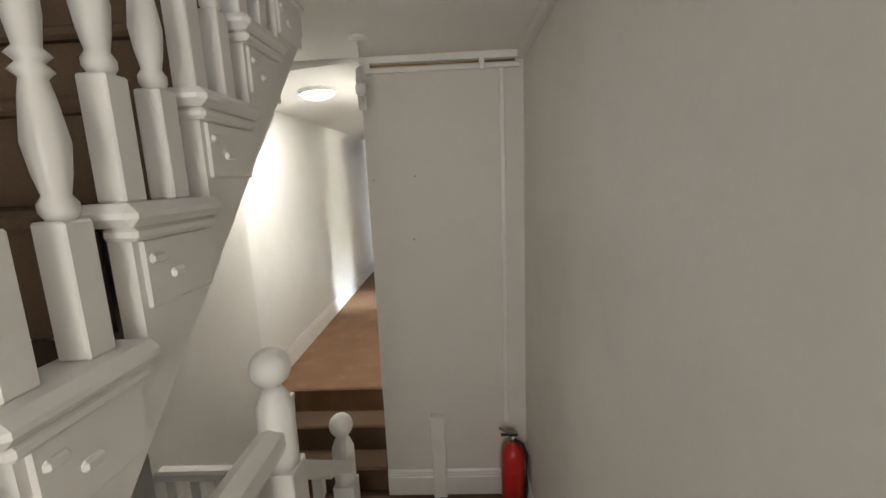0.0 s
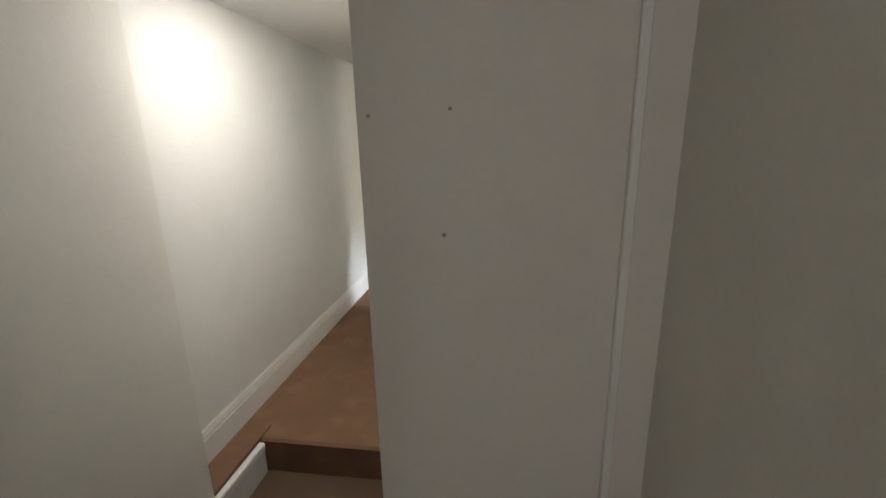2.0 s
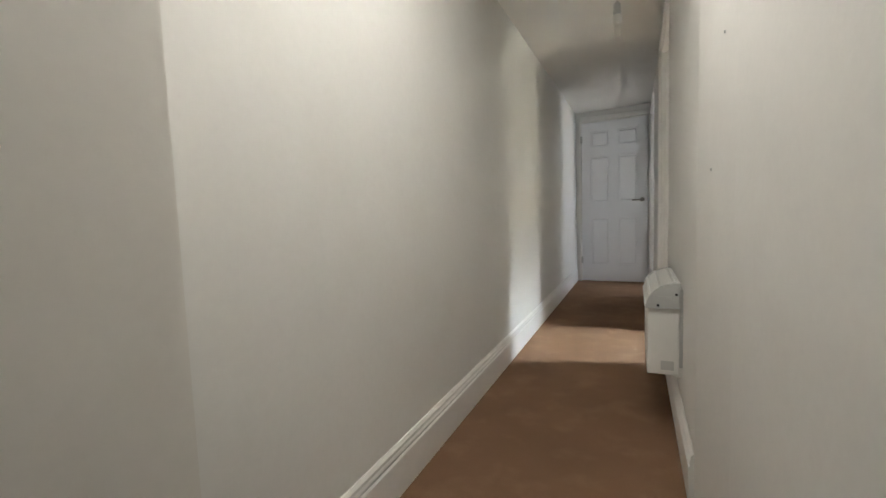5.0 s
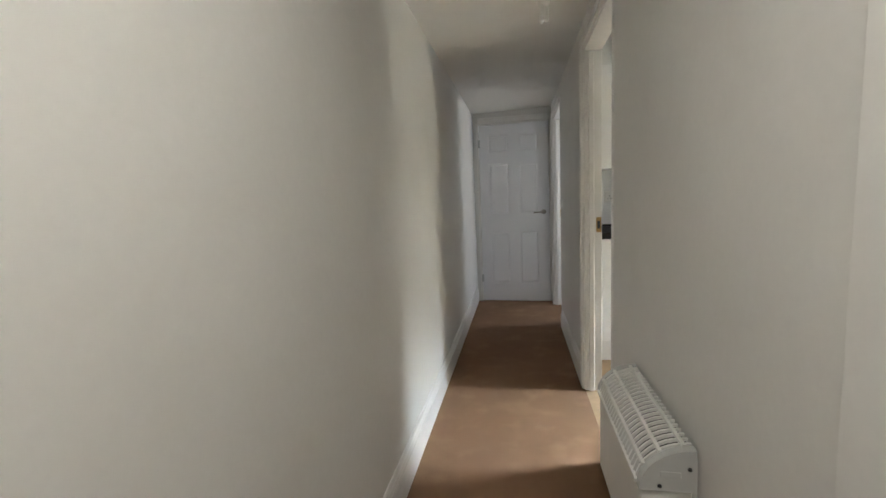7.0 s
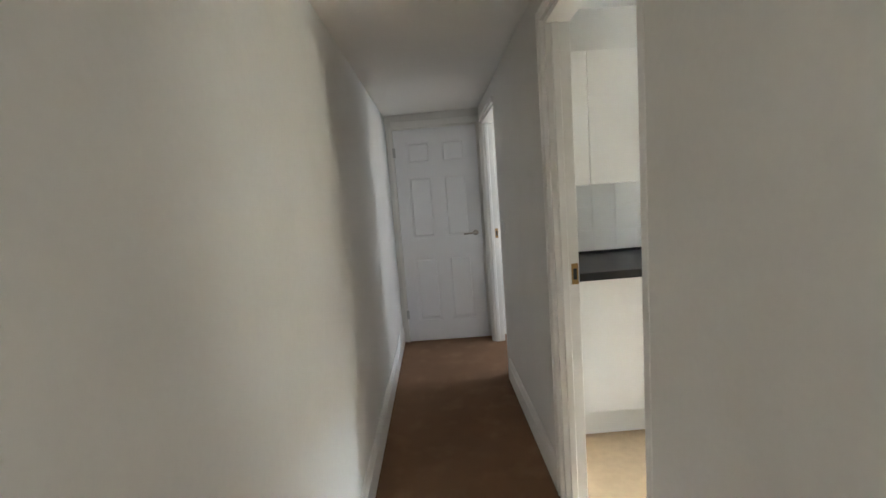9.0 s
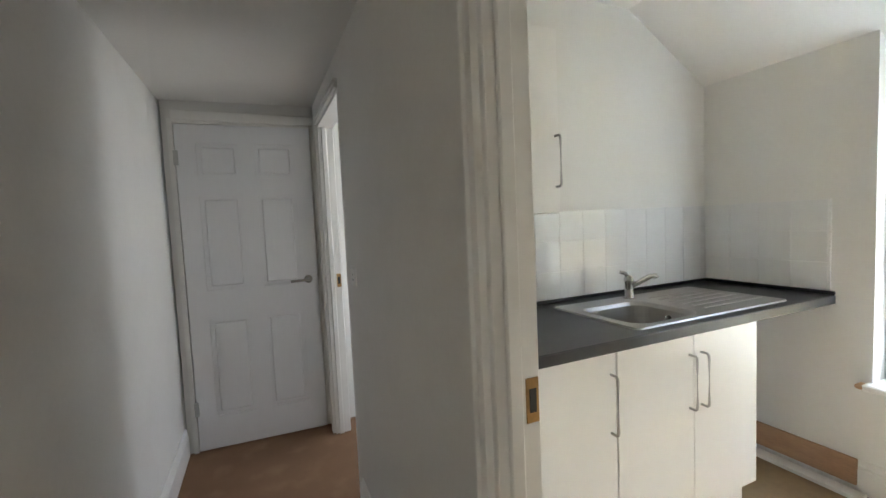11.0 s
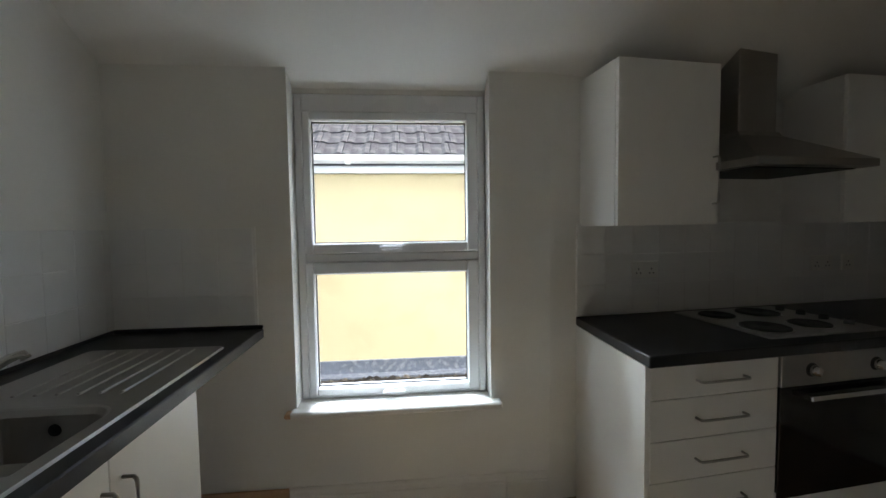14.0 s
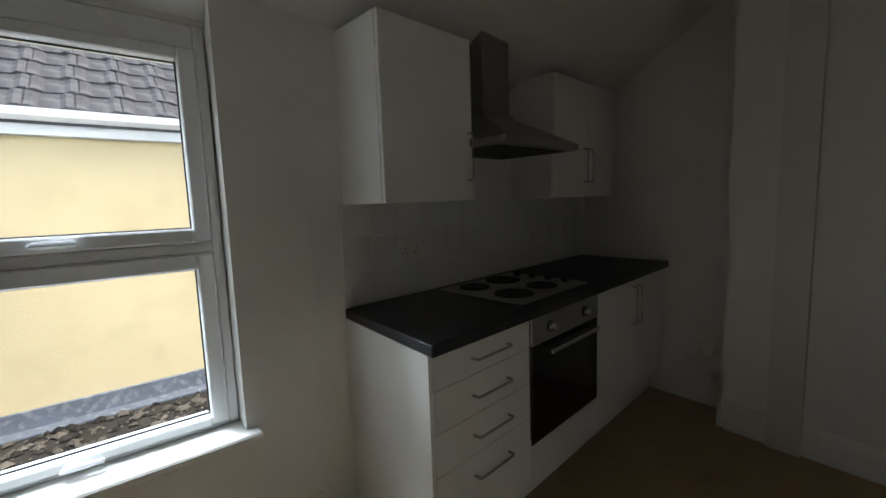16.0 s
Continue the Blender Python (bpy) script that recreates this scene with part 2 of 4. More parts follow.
wh.matrix_world = RUN
structure("wall_kitchen_south", boxes(((1.881, 0.19, 0), (3.5, 0.34, H)), ((KW, SY, 0), (1.881, SY + 0.06, H)), ((1.881, 0.34, 0), (2.10, SY + 0.06, H))), KWALL, "off-white kitchen end wall with a shallow chimney breast")
structure("wall_kitchen_partition", boxes(((KW + 0.002, 0.5, 0), (KW + 0.02, 1.60, H))), KWALL, "off-white kitchen side of the partition")
structure("wall_side_room", boxes(((KW, 5.78, 0), (3.0, 5.9, H)), ((2.85, 4.69, 0), (3.0, 4.9, H)), ((2.85, 5.6, 0), (3.0, 5.78, H)), ((2.85, 4.9, 0), (3.0, 5.6, 1.0)), ((2.85, 4.9, 2.0), (3.0, 5.6, H))), PLASTER, "plain white walls of the side room")
structure("ceiling_corridor", low_ceiling(), CEIL, "white sloping corridor ceiling", "ceiling")
structure("ceiling_kitchen", prism([(KW - 0.05, 2.42), (2.30, 2.42), (3.02, 2.0), (3.5, 2.0), (3.5, 2.66), (KW - 0.05, 2.66)], 1, 0.25, KY + 0.1), CEIL, "white kitchen ceiling sloping down to the window", "ceiling")
structure("ceiling_side_room", boxes(((KW, KY + 0.1, 2.42), (3.0, 5.9, 2.5))), CEIL, "white ceiling of the side room", "ceiling")

# stair hall
LZ = -0.51
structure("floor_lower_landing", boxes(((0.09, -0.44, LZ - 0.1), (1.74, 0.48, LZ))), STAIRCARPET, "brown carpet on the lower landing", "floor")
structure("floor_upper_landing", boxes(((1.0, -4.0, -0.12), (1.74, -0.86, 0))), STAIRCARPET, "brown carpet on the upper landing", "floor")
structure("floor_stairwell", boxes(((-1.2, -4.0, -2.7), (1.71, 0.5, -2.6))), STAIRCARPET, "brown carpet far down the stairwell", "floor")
structure("wall_stair_right", boxes(((1.737, -4.0, -2.7), (1.88, 0.6, 4.6))), STAIRWALL, "off-white stair wall with faint marks")
structure("wall_stair_far", boxes(((0.862, 0.458, LZ - 0.2), (1.737, 0.499, H))), STAIRWALL, "off-white wall at the foot of the steps")
structure("wall_stair_left", boxes(((-0.25, -0.45, -2.7), (0.095, 0.54, H))), STAIRWALL, "off-white wall beside the short steps")
structure("wall_stair_outer", boxes(((-0.45, -4.0, -2.7), (-0.25, -0.45, 4.6)), ((-0.25, -0.43, H), (1.85, -0.3, 4.6))), STAIRWALL, "off-white outer wall of the stairwell")
structure("wall_stair_back", boxes(((-0.45, -4.12, -2.7), (1.85, -4.0, 4.6))), STAIRWALL, "off-white wall behind the landing")
structure("ceiling_landing", boxes(((0.985, -4.0, LC), (1.737, 0.457, LC + 0.1)), ((0.07, -0.43, LC), (0.985, 0.457, LC + 0.1))), CEIL, "white flat ceiling over the landing", "ceiling")
structure("ceiling_stairwell", boxes(((-0.45, -4.1, 4.6), (1.85, -0.3, 4.7))), CEIL, "white ceiling over the stairwell", "ceiling")


def skirting(name, a, b, side, z=0.0, h=0.16, mat=None):
    """A moulded skirting from a to b; side is the way it sticks out."""
    d = Vector((b[0] - a[0], b[1] - a[1], 0))
    L = d.length
    prof = [(0, 0), (0.018, 0), (0.018, h * 0.72), (0.013, h * 0.76), (0.016, h * 0.82), (0.012, h * 0.88), (0.012, h * 0.94), (0.005, h), (0, h)]
    bm = prism([(p[0] * side, p[1]) for p in prof], 1, 0, L)
    ob = tagged(mesh(name, bm, mat or GLOSS), "white gloss moulded skirting board", "skirting", kind="structure")
    ob.matrix_world = Matrix.Translation((a[0], a[1], z)) @ Matrix.Rotation(math.atan2(-d.x, d.y), 4, "Z")
    return ob


skirting("baseboard", (LX, 0.54), (LX, 5.765), 1, h=0.165)
skirting("baseboard", (CW, 1.575), (CW, 2.80), -1, h=0.15)
skirting("baseboard", (CW, 3.60), (CW, 4.80), -1, h=0.15)
skirting("baseboard", (0.86, 0.458), (1.15, 0.458), 1, z=LZ, h=0.17)
skirting("baseboard", (1.235, 0.458), (1.737, 0.458), 1, z=LZ, h=0.17)
skirting("baseboard", (1.737, -0.3), (1.737, 0.44), -1, z=LZ, h=0.17)
skirting("baseboard", (KX, 2.62), (KX, 2.82), -1, h=0.155)
skirting("baseboard", (KX, 2.825), (KX, 3.84), -1, h=0.155)
skirting("baseboard", (2.08, SY + 0.06), (KW, SY + 0.06), 1, h=0.16)
tagged(mesh("trim", boxes(((2.10, 0.34, 0), (2.118, SY + 0.078, 0.16), 0.003)), GLOSS), "white skirting return on the chimney breast", "skirting", kind="structure")

# carpeted steps up to the corridor
for k in range(3):
    z1 = -0.17 * k
    bm = boxes(((0.124, 0.88 - 0.205 * k, LZ), (0.855, 1.10 if k == 0 else 0.88 - 0.205 * (k - 1), z1 - (0.002 if k == 0 else 0)), 0.012))
    if k:
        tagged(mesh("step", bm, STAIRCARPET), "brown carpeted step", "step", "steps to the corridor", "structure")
    else:
        bm.free()
tagged(mesh("step", boxes(((0.0965, 0.8735, LZ), (0.855, 1.0, 0.003), 0.012)), CARPET), "brown carpeted top step", "step", "steps to the corridor", "structure")
tagged(mesh("trim", prism([(0.47, LZ), (0.868, LZ), (0.868, -0.045), (0.47, -0.045)], 0, 0.097, 0.122), GLOSS), "white string beside the steps", "stair string", kind="structure")
tagged(mesh("trim", boxes(((0.096, 0.455, -0.044), (0.13, 0.872, -0.012), 0.006), ((0.122, 0.47, -0.062), (0.128, 0.868, -0.045), 0.002)), GLOSS), "white moulded capping on the string", "stair string", kind="structure")

# steps down from the upper landing
for k in range(2):
    tagged(mesh("step", boxes(((1.0, -0.87 + 0.22 * k, LZ - 0.05), (1.737, -0.65 + 0.22 * k, -0.17 * (k + 1)), 0.012)), STAIRCARPET), "brown carpeted step down from the landing", "step", "steps from the landing", "structure")


# ---- doors and frames ----
def lever(parent, x, y, z, face, way):
    """A lever handle on a round rose; face is the side of y, way the side of x."""
    rose = part("door_handle", lathe([(0.026, 0), (0.026, 0.006), (0.020, 0.010)], 18, Matrix.Translation((x, y, z)) @ pose(0, 0, 0, 90 * (1 if face < 0 else -1))), DULLSTEEL, parent, "dull steel lever handle")
    part("lever", tube([(x, y, z), (x, y + face * 0.045, z), (x + way * 0.015, y + face * 0.05, z), (x + way * 0.11, y + face * 0.05, z - 0.004)], 0.008), DULLSTEEL, rose)


def panel_door(name, label, width, height, at, turn):
    d = thing(name, label, "door", at=at, turn=turn)
    d["kind"] = "structure"
    cols = ((0.105, width / 2 - 0.045), (width / 2 + 0.045, width - 0.105))
    rows = ((0.20, 0.80), (0.98, 1.55), (1.66, height - 0.11))
    specs = [((0, 0, 0), (width, 0.035, rows[0][0]))]
    for a, b in zip(rows, rows[1:]):
        specs.append(((0, 0, a[1]), (width, 0.035, b[0])))
    specs.append(((0, 0, rows[-1][1]), (width, 0.035, height)))
    for r in rows:
        for x0, x1 in ((0, cols[0][0]), (cols[0][1], cols[1][0]), (cols[1][1], width)):
            specs.append(((x0, 0, r[0]), (x1, 0.035, r[1])))
    part("door_frame", boxes(*specs), DOORWHITE, d)
    for c in cols:
        for r in rows:
            bm = boxes(((c[0], 0.012, r[0]), (c[1], 0.026, r[1])))
            box(bm, (c[0] + 0.022, 0.004, r[0] + 0.022), (c[1] - 0.022, 0.028, r[1] - 0.022), 0.007)
            part("panel", bm, DOORWHITE, d)
    for z in (0.22, height - 0.24):
        part("hinge", boxes(((-0.012, -0.007, z), (0.012, 0.002, z + 0.085), 0.002)), GREYPLASTIC, d, "painted butt hinge")
    lever(d, width - 0.06, 0, 1.0, -1, -1)
    part("latch_plate", boxes(((width - 0.001, 0.006, 0.96), (width + 0.002, 0.028, 1.04))), DULLSTEEL, d, "steel latch plate")
    return d


panel_door("door_end", "white six-panel door slightly ajar at the corridor end", 0.752, 1.972, (0.012, 5.765, 0.008), -2.2)
tagged(mesh("frame_end_door", boxes(((-0.02, 5.765, 0), (0.006, 5.86, 1.99)), ((0.768, 5.765, 0), (0.79, 5.86, 1.99)), ((-0.02, 5.765, 1.985), (0.79, 5.86, 2.01)),
       ((0.001, 5.755, 2.0), (0.798, 5.779, 2.06), 0.004), ((0.77, 5.756, 0), (0.798, 5.779, 2.0), 0.004)), GLOSS), "white gloss frame of the end door", "door frame", kind="structure")


def side_frame(name, label, y0, y1, near=True):
    f = thing(name, label, "door frame")
    f["kind"] = "structure"
    part("jamb", boxes(((CW - 0.002, y1 - 0.028, 0), (KW + 0.002, y1 + 0.001, DT), 0.002)), GLOSS, f)
    part("jamb", boxes(((CW - 0.002, y0 - 0.001, 0), (KW + 0.002, y0 + 0.028, DT), 0.002)), GLOSS, f)
    part("head", boxes(((CW - 0.002, y0 + 0.028, DT - 0.028), (KW + 0.002, y1 - 0.028, DT + 0.001), 0.002)), GLOSS, f)
    part("door_stop", boxes(((CW + 0.02, y1 - 0.040, 0), (CW + 0.05, y1 - 0.027, DT - 0.028), 0.003)), GLOSS, f)
    prof = [(0, 0), (-0.016, 0.003), (-0.018, 0.012), (-0.013, 0.016), (-0.013, 0.031), (-0.02, 0.035), (-0.02, 0.041), (-0.012, 0.044), (0, 0.044)]
    part("architrave", prism([(CW + a, y1 - 0.012 + b) for a, b in prof], 2, 0, DT + 0.032), GLOSS, f, "moulded architrave")
    part("architrave", prism([(CW + a, DT - 0.012 + b) for a, b in prof], 1, y0 + (0 if near else 0.0), y1 - 0.012), GLOSS, f)
    s = part("strike_plate", boxes(((CW + 0.062, y1 - 0.031, 0.955), (CW + 0.089, y1 - 0.027, 1.04))), BRASS, f, "worn brass strike plate")
    part("latch_hole", boxes(((CW + 0.068, y1 - 0.0325, 0.975), (CW + 0.083, y1 - 0.0305, 1.02))), BLACK, s)
    return f


side_frame("frame_kitchen_door", "white gloss kitchen door frame with a brass strike plate", DN, DF)
side_frame("frame_side_door", "white gloss door frame of the side room", 4.86, 5.62)

# ---- corridor things ----
heater = thing("convector_heater", "white wall-mounted electric convector heater with a grille top", "heater", at=(CW, 1.94, 0.25))
hw, hd, hh = 0.49, 0.122, 0.36
part("casing", boxes(((-hd, 0.012, 0), (-0.012, hw - 0.012, hh - 0.09), 0.004)), PLASTIC, heater)
part("backplate", boxes(((-0.012, 0.02, 0.03), (0.0, hw - 0.02, hh - 0.03))), GREYPLASTIC, heater)
prof = [(-0.012, hh - 0.10)] + [(-hd - 0.006 + (hd - 0.004) * (1 - math.cos(a)), hh - 0.10 + 0.098 * math.sin(a)) for a in [math.pi / 2 * k / 8 for k in range(8, -1, -1)]]
for y in (0.0, hw - 0.022):
    cap = part("end_cap", prism(prof, 1, y, y + 0.022), GREYPLASTIC, heater, "grey plastic end cap")
    if y == 0.0:
        part("grip_slot", boxes(((-0.085, -0.001, hh - 0.068), (-0.04, 0.004, hh - 0.052), 0.002)), GREYPLASTIC, cap)
        for p in ((-0.024, hh - 0.045), (-0.085, hh - 0.088)):
            part("screw", lathe([(0.005, 0), (0.004, 0.003)], 10, Matrix.Translation((p[0], 0, p[1])) @ pose(0, 0, 0, 90)), BLACK, cap)
inner = [(x * 0.86 - 0.002, (z - hh + 0.1) * 0.86 + hh - 0.1) for x, z in prof]
part("inner_cover", prism(inner, 1, 0.022, hw - 0.022), BLACK, heater)
for k in range(22):
    y = 0.030 + k * (hw - 0.066) / 21
    part("grille_bar", prism(prof[1:] + [(x * 0.93 - 0.002, (z - hh + 0.1) * 0.93 + hh - 0.1) for x, z in prof[:0:-1]], 1, y, y + 0.006), PLASTIC, heater)
for a in (0.08, 0.5, 0.95, 1.4):
    x, z = -hd - 0.006 + (hd - 0.004) * (1 - math.cos(a)), hh - 0.10 + 0.098 * math.sin(a)
    part("grille_rail", boxes(((x - 0.004, 0.02, z - 0.004), (x + 0.004, hw - 0.02, z + 0.004))), PLASTIC, heater)
part("rating_plate", boxes(((-0.075, 0.0105, 0.02), (-0.03, 0.0125, 0.055))), GREYPLASTIC, heater, "small grey rating label")
part("foot_bracket", boxes(((-0.03, 0.03, -0.012), (0, 0.05, 0.03), 0.002)), PLASTIC, heater)


def bare_bulb(at, drop, name="pendant_lamp"):
    p = thing(name, "unlit compact bulb on a short white flex", "lamp", "pendant lamps", at=at)
    part("ceiling_rose", lathe([(0.04, 0), (0.038, -0.012), (0.02, -0.022)], 18), PLASTIC, p)
    part("flex", tube([(0, 0, -0.01), (0.003, 0, -drop / 2), (0, 0, -drop)], 0.003), PLASTIC, p)
    part("bulb_holder", lathe([(0.008, -drop + 0.012), (0.018, -drop), (0.02, -drop - 0.035), (0.022, -drop - 0.04), (0.02, -drop - 0.06)], 18), GREYPLASTIC, p)
    part("bulb_base", lathe([(0.02, -drop - 0.06), (0.025, -drop - 0.07), (0.025, -drop - 0.10), (0.018, -drop - 0.115)], 18), PLASTIC, p)
    for k in range(3):
        a = 2 * math.pi * k / 3
        dx, dy = 0.012 * math.cos(a), 0.012 * math.sin(a)
        part("bulb_tube", tube([(dx - 0.005, dy, -drop - 0.11), (dx - 0.005, dy, -drop - 0.17), (dx, dy, -drop - 0.178), (dx + 0.005, dy, -drop - 0.17), (dx + 0.005, dy, -drop - 0.11)], 0.0045, 8), PLASTIC, p)
    return p


bare_bulb((0.935, 0.10, LC), 0.145)
bare_bulb((0.54, 2.84, 2.105), 0.06)
cl = thing("ceiling_light", "round lit flush ceiling light with white rim", "ceiling light", at=(0.46, 0.98, 2.085), turn=0)
tilt = pose(0, 0, 0, 0, -5, 0)
part("rim", lathe([(0.13, 0.03), (0.13, -0.01), (0.115, -0.025), (0.11, -0.02)], 32, tilt), PLASTIC, cl)
part("diffuser", lathe([(0.11, -0.015), (0.10, -0.035), (0.06, -0.05), (0.01, -0.054)], 32, tilt), LIT, cl, "glowing white diffuser")

# scuffs and fixings on the stair wall
for x, z, r in ((0.895, 1.483, 0.006), (1.130, 1.496, 0.006), (1.106, 1.140, 0.007)):
    ob = mesh("wall_fixing", lathe([(r, 0), (r * 0.8, 0.003), (r * 0.3, 0.004)], 10, Matrix.Translation((x, 0.458, z)) @ pose(0, 0, 0, 90)), DULLSTEEL)
    tagged(ob, "small painted-over screw fixing on the wall", "fixing", "wall fixings")
for y, z, x in ((1.44, 0.98, 0.812), (1.35, 1.28, 0.8226)):
    ob = mesh("wall_fixing", lathe([(0.004, 0), (0.003, 0.003)], 10, Matrix.Translation((x, y, z)) @ pose(0, 0, 0, 0, -90)), GREYPLASTIC)
    tagged(ob, "small painted-over screw fixing on the pier", "fixing", "wall fixings")

# ---- stair hall things ----
tr = thing("cable_trunking", "white plastic cable trunking along wall and ceiling", "trunking")
part("trunking_run", boxes(((0.855, 0.435, LC - 0.085), (1.715, 0.457, LC - 0.06), 0.003)), GLOSS, tr)
part("trunking_run", boxes(((0.865, 0.43, LC - 0.038), (1.715, 0.457, LC), 0.003)), GLOSS, tr)
part("trunking_run", boxes(((1.702, -3.9, LC - 0.045), (1.737, 0.45, LC), 0.003)), GLOSS, tr)
part("drop_pipe", boxes(((1.605, 0.436, LZ + 0.5), (1.632, 0.457, LC - 0.084), 0.004)), GLOSS, tr)
part("cable", tube([(0.89, 0.44, LC - 0.05), (1.3, 0.44, LC - 0.049), (1.69, 0.44, LC - 0.05)], 0.005), BRASS, tr, "brown cable in the gap")
for x in (0.89, 1.50):
    part("clip", boxes(((x, 0.428, LC - 0.09), (x + 0.03, 0.457, LC - 0.005), 0.004)), GLOSS, tr)
pb = thing("pipe_boxing", "white painted boxing against the skirting", "boxing")
part("boxing", boxes(((1.15, 0.41, LZ), (1.235, 0.457, 0.03), 0.004)), GLOSS, pb)
part("boxing_cap", boxes(((1.146, 0.405, 0.03), (1.239, 0.457, 0.05), 0.004)), GLOSS, pb)
fe = thing("fire_extinguisher", "red fire extinguisher with black hose standing on the landing", "fire extinguisher", at=(1.64, 0.34, LZ))
part("cylinder", lathe([(0.055, 0), (0.07, 0.012), (0.07, 0.34), (0.062, 0.385), (0.04, 0.415), (0.022, 0.425), (0.022, 0.44)], 28), RED, fe)
part("valve", lathe([(0.02, 0.438), (0.02, 0.47), (0.012, 0.475)], 14), DULLSTEEL, fe)
part("handle", boxes(((-0.07, -0.01, 0.475), (0.03, 0.01, 0.485), 0.003)), BLACK, fe)
part("trigger", prism([(-0.08, 0.52), (-0.02, 0.487), (0.03, 0.487), (0.03, 0.495), (-0.02, 0.497), (-0.08, 0.528)], 1, -0.009, 0.009), DULLSTEEL, fe)
part("hose", tube([(0.01, -0.02, 0.46), (0.05, -0.05, 0.45), (0.072, -0.055, 0.38), (0.068, -0.05, 0.2), (0.065, -0.045, 0.1)], 0.011), BLACK, fe)
part("label_panel", lathe([(0.0705, 0.14), (0.0708, 0.141), (0.0708, 0.27), (0.0705, 0.271)], 28), RED, fe)


def newel(name, at, height, group="newel posts"):
    p = thing(name, "white gloss newel post with a ball finial", "newel post", group, at=at)
    part("shaft", boxes(((-0.042, -0.042, 0), (0.042, 0.042, height - 0.30), 0.003)), GLOSS, p)
    part("turned_neck", lathe([(0.04, height - 0.30), (0.043, height - 0.27), (0.043, height - 0.15), (0.03, height - 0.115), (0.02, height - 0.10)], 20), GLOSS, p)
    part("ball", lathe([(0.012 + 0, height - 0.10)] + [(0.046 * math.cos(a), height - 0.046 + 0.046 * math.sin(a) - 0.006) for a in [math.radians(v) for v in range(-75, 90, 11)]], 24), GLOSS, p)
    return p


BAL = [(0.014, 0.17), (0.020, 0.18), (0.020, 0.19), (0.014, 0.20), (0.019, 0.225), (0.023, 0.26), (0.017, 0.31), (0.013, 0.33), (0.021, 0.338), (0.013, 0.347), (0.021, 0.355), (0.013, 0.364), (0.018, 0.40), (0.020, 0.52), (0.015, 0.66), (0.020, 0.68), (0.013, 0.70)]


def baluster(parent, x, y, z, h=0.9):
    b = part("baluster", lathe([(r, zz + z) for r, zz in BAL], 16, Matrix.Translation((x, y, 0))), GLOSS, parent)
    part("foot_block", boxes(((x - 0.021, y - 0.021, z), (x + 0.021, y + 0.021, z + 0.17), 0.003)), GLOSS, b)
    part("head_block", boxes(((x - 0.021, y - 0.021, z + 0.70), (x + 0.021, y + 0.021, z + h), 0.003)), GLOSS, b)


newel("newel_post", (0.918, -1.026, -0.25), 1.381)
newel("newel_post", (0.872, -0.425, LZ), 1.108)
lr = thing("landing_balustrade", "white painted landing balustrade with moulded handrail", "balustrade")
part("handrail", prism([(0.893, 0.885), (0.943, 0.885), (0.951, 0.905), (0.948, 0.935), (0.918, 0.95), (0.888, 0.935), (0.885, 0.905)], 1, -3.9, -1.06), GLOSS, lr)
for k in range(18):
    baluster(lr, 0.918, -1.20 - 0.13 * k, 0.03, 0.86)
part("base_rail", boxes(((0.883, -3.9, -0.15), (1.0, -1.07, 0.03), 0.004)), GLOSS, lr)
sr = thing("stair_balustrade", "white painted balustrade round the stairwell", "balustrade")
part("handrail", boxes(((0.10, -0.453, 0.32), (0.83, -0.398, 0.365), 0.01)), GLOSS, sr)
for k in range(7):
    baluster(sr, 0.76 - 0.1 * k, -0.425, LZ + 0.04, 0.79)
part("base_rail", boxes(((0.10, -0.456, LZ - 0.2), (0.83, -0.396, LZ + 0.04), 0.003)), GLOSS, sr)
part("handrail", prism([(-0.98, 0.81), (-0.467, 0.42), (-0.467, 0.365), (-0.98, 0.755)], 0, 0.88, 0.915), GLOSS, sr, "sloping handrail between the newels")

# flight rising over the stairwell, with a cut string
fl = thing("upper_staircase", "white cut-string staircase with brown carpeted treads", "staircase")
XS, RISE, GO = 0.91, 0.185, 0.197
Y0, Z0 = -1.353, 1.471
prof = []
for k in range(-6, 4):
    prof += [(Y0 + GO * k, Z0 + RISE * (k - 1) - 0.03), (Y0 + GO * k, Z0 + RISE * k - 0.03)]
S1, S2 = (Y0 + GO * 4, 1.926), (Y0 - GO * 6, 0.016)
prof.append((Y0 + GO * 4, Z0 + RISE * 3 - 0.03))
prof += [S1, S2]
part("string", prism(prof, 0, XS - 0.035, XS), GLOSS, fl, "white painted cut string")
part("soffit", prism([S1, S2, (S2[0], S2[1] + 0.03), (S1[0], S1[1] + 0.03)], 0, -0.25, XS - 0.036), STAIRWALL, fl)
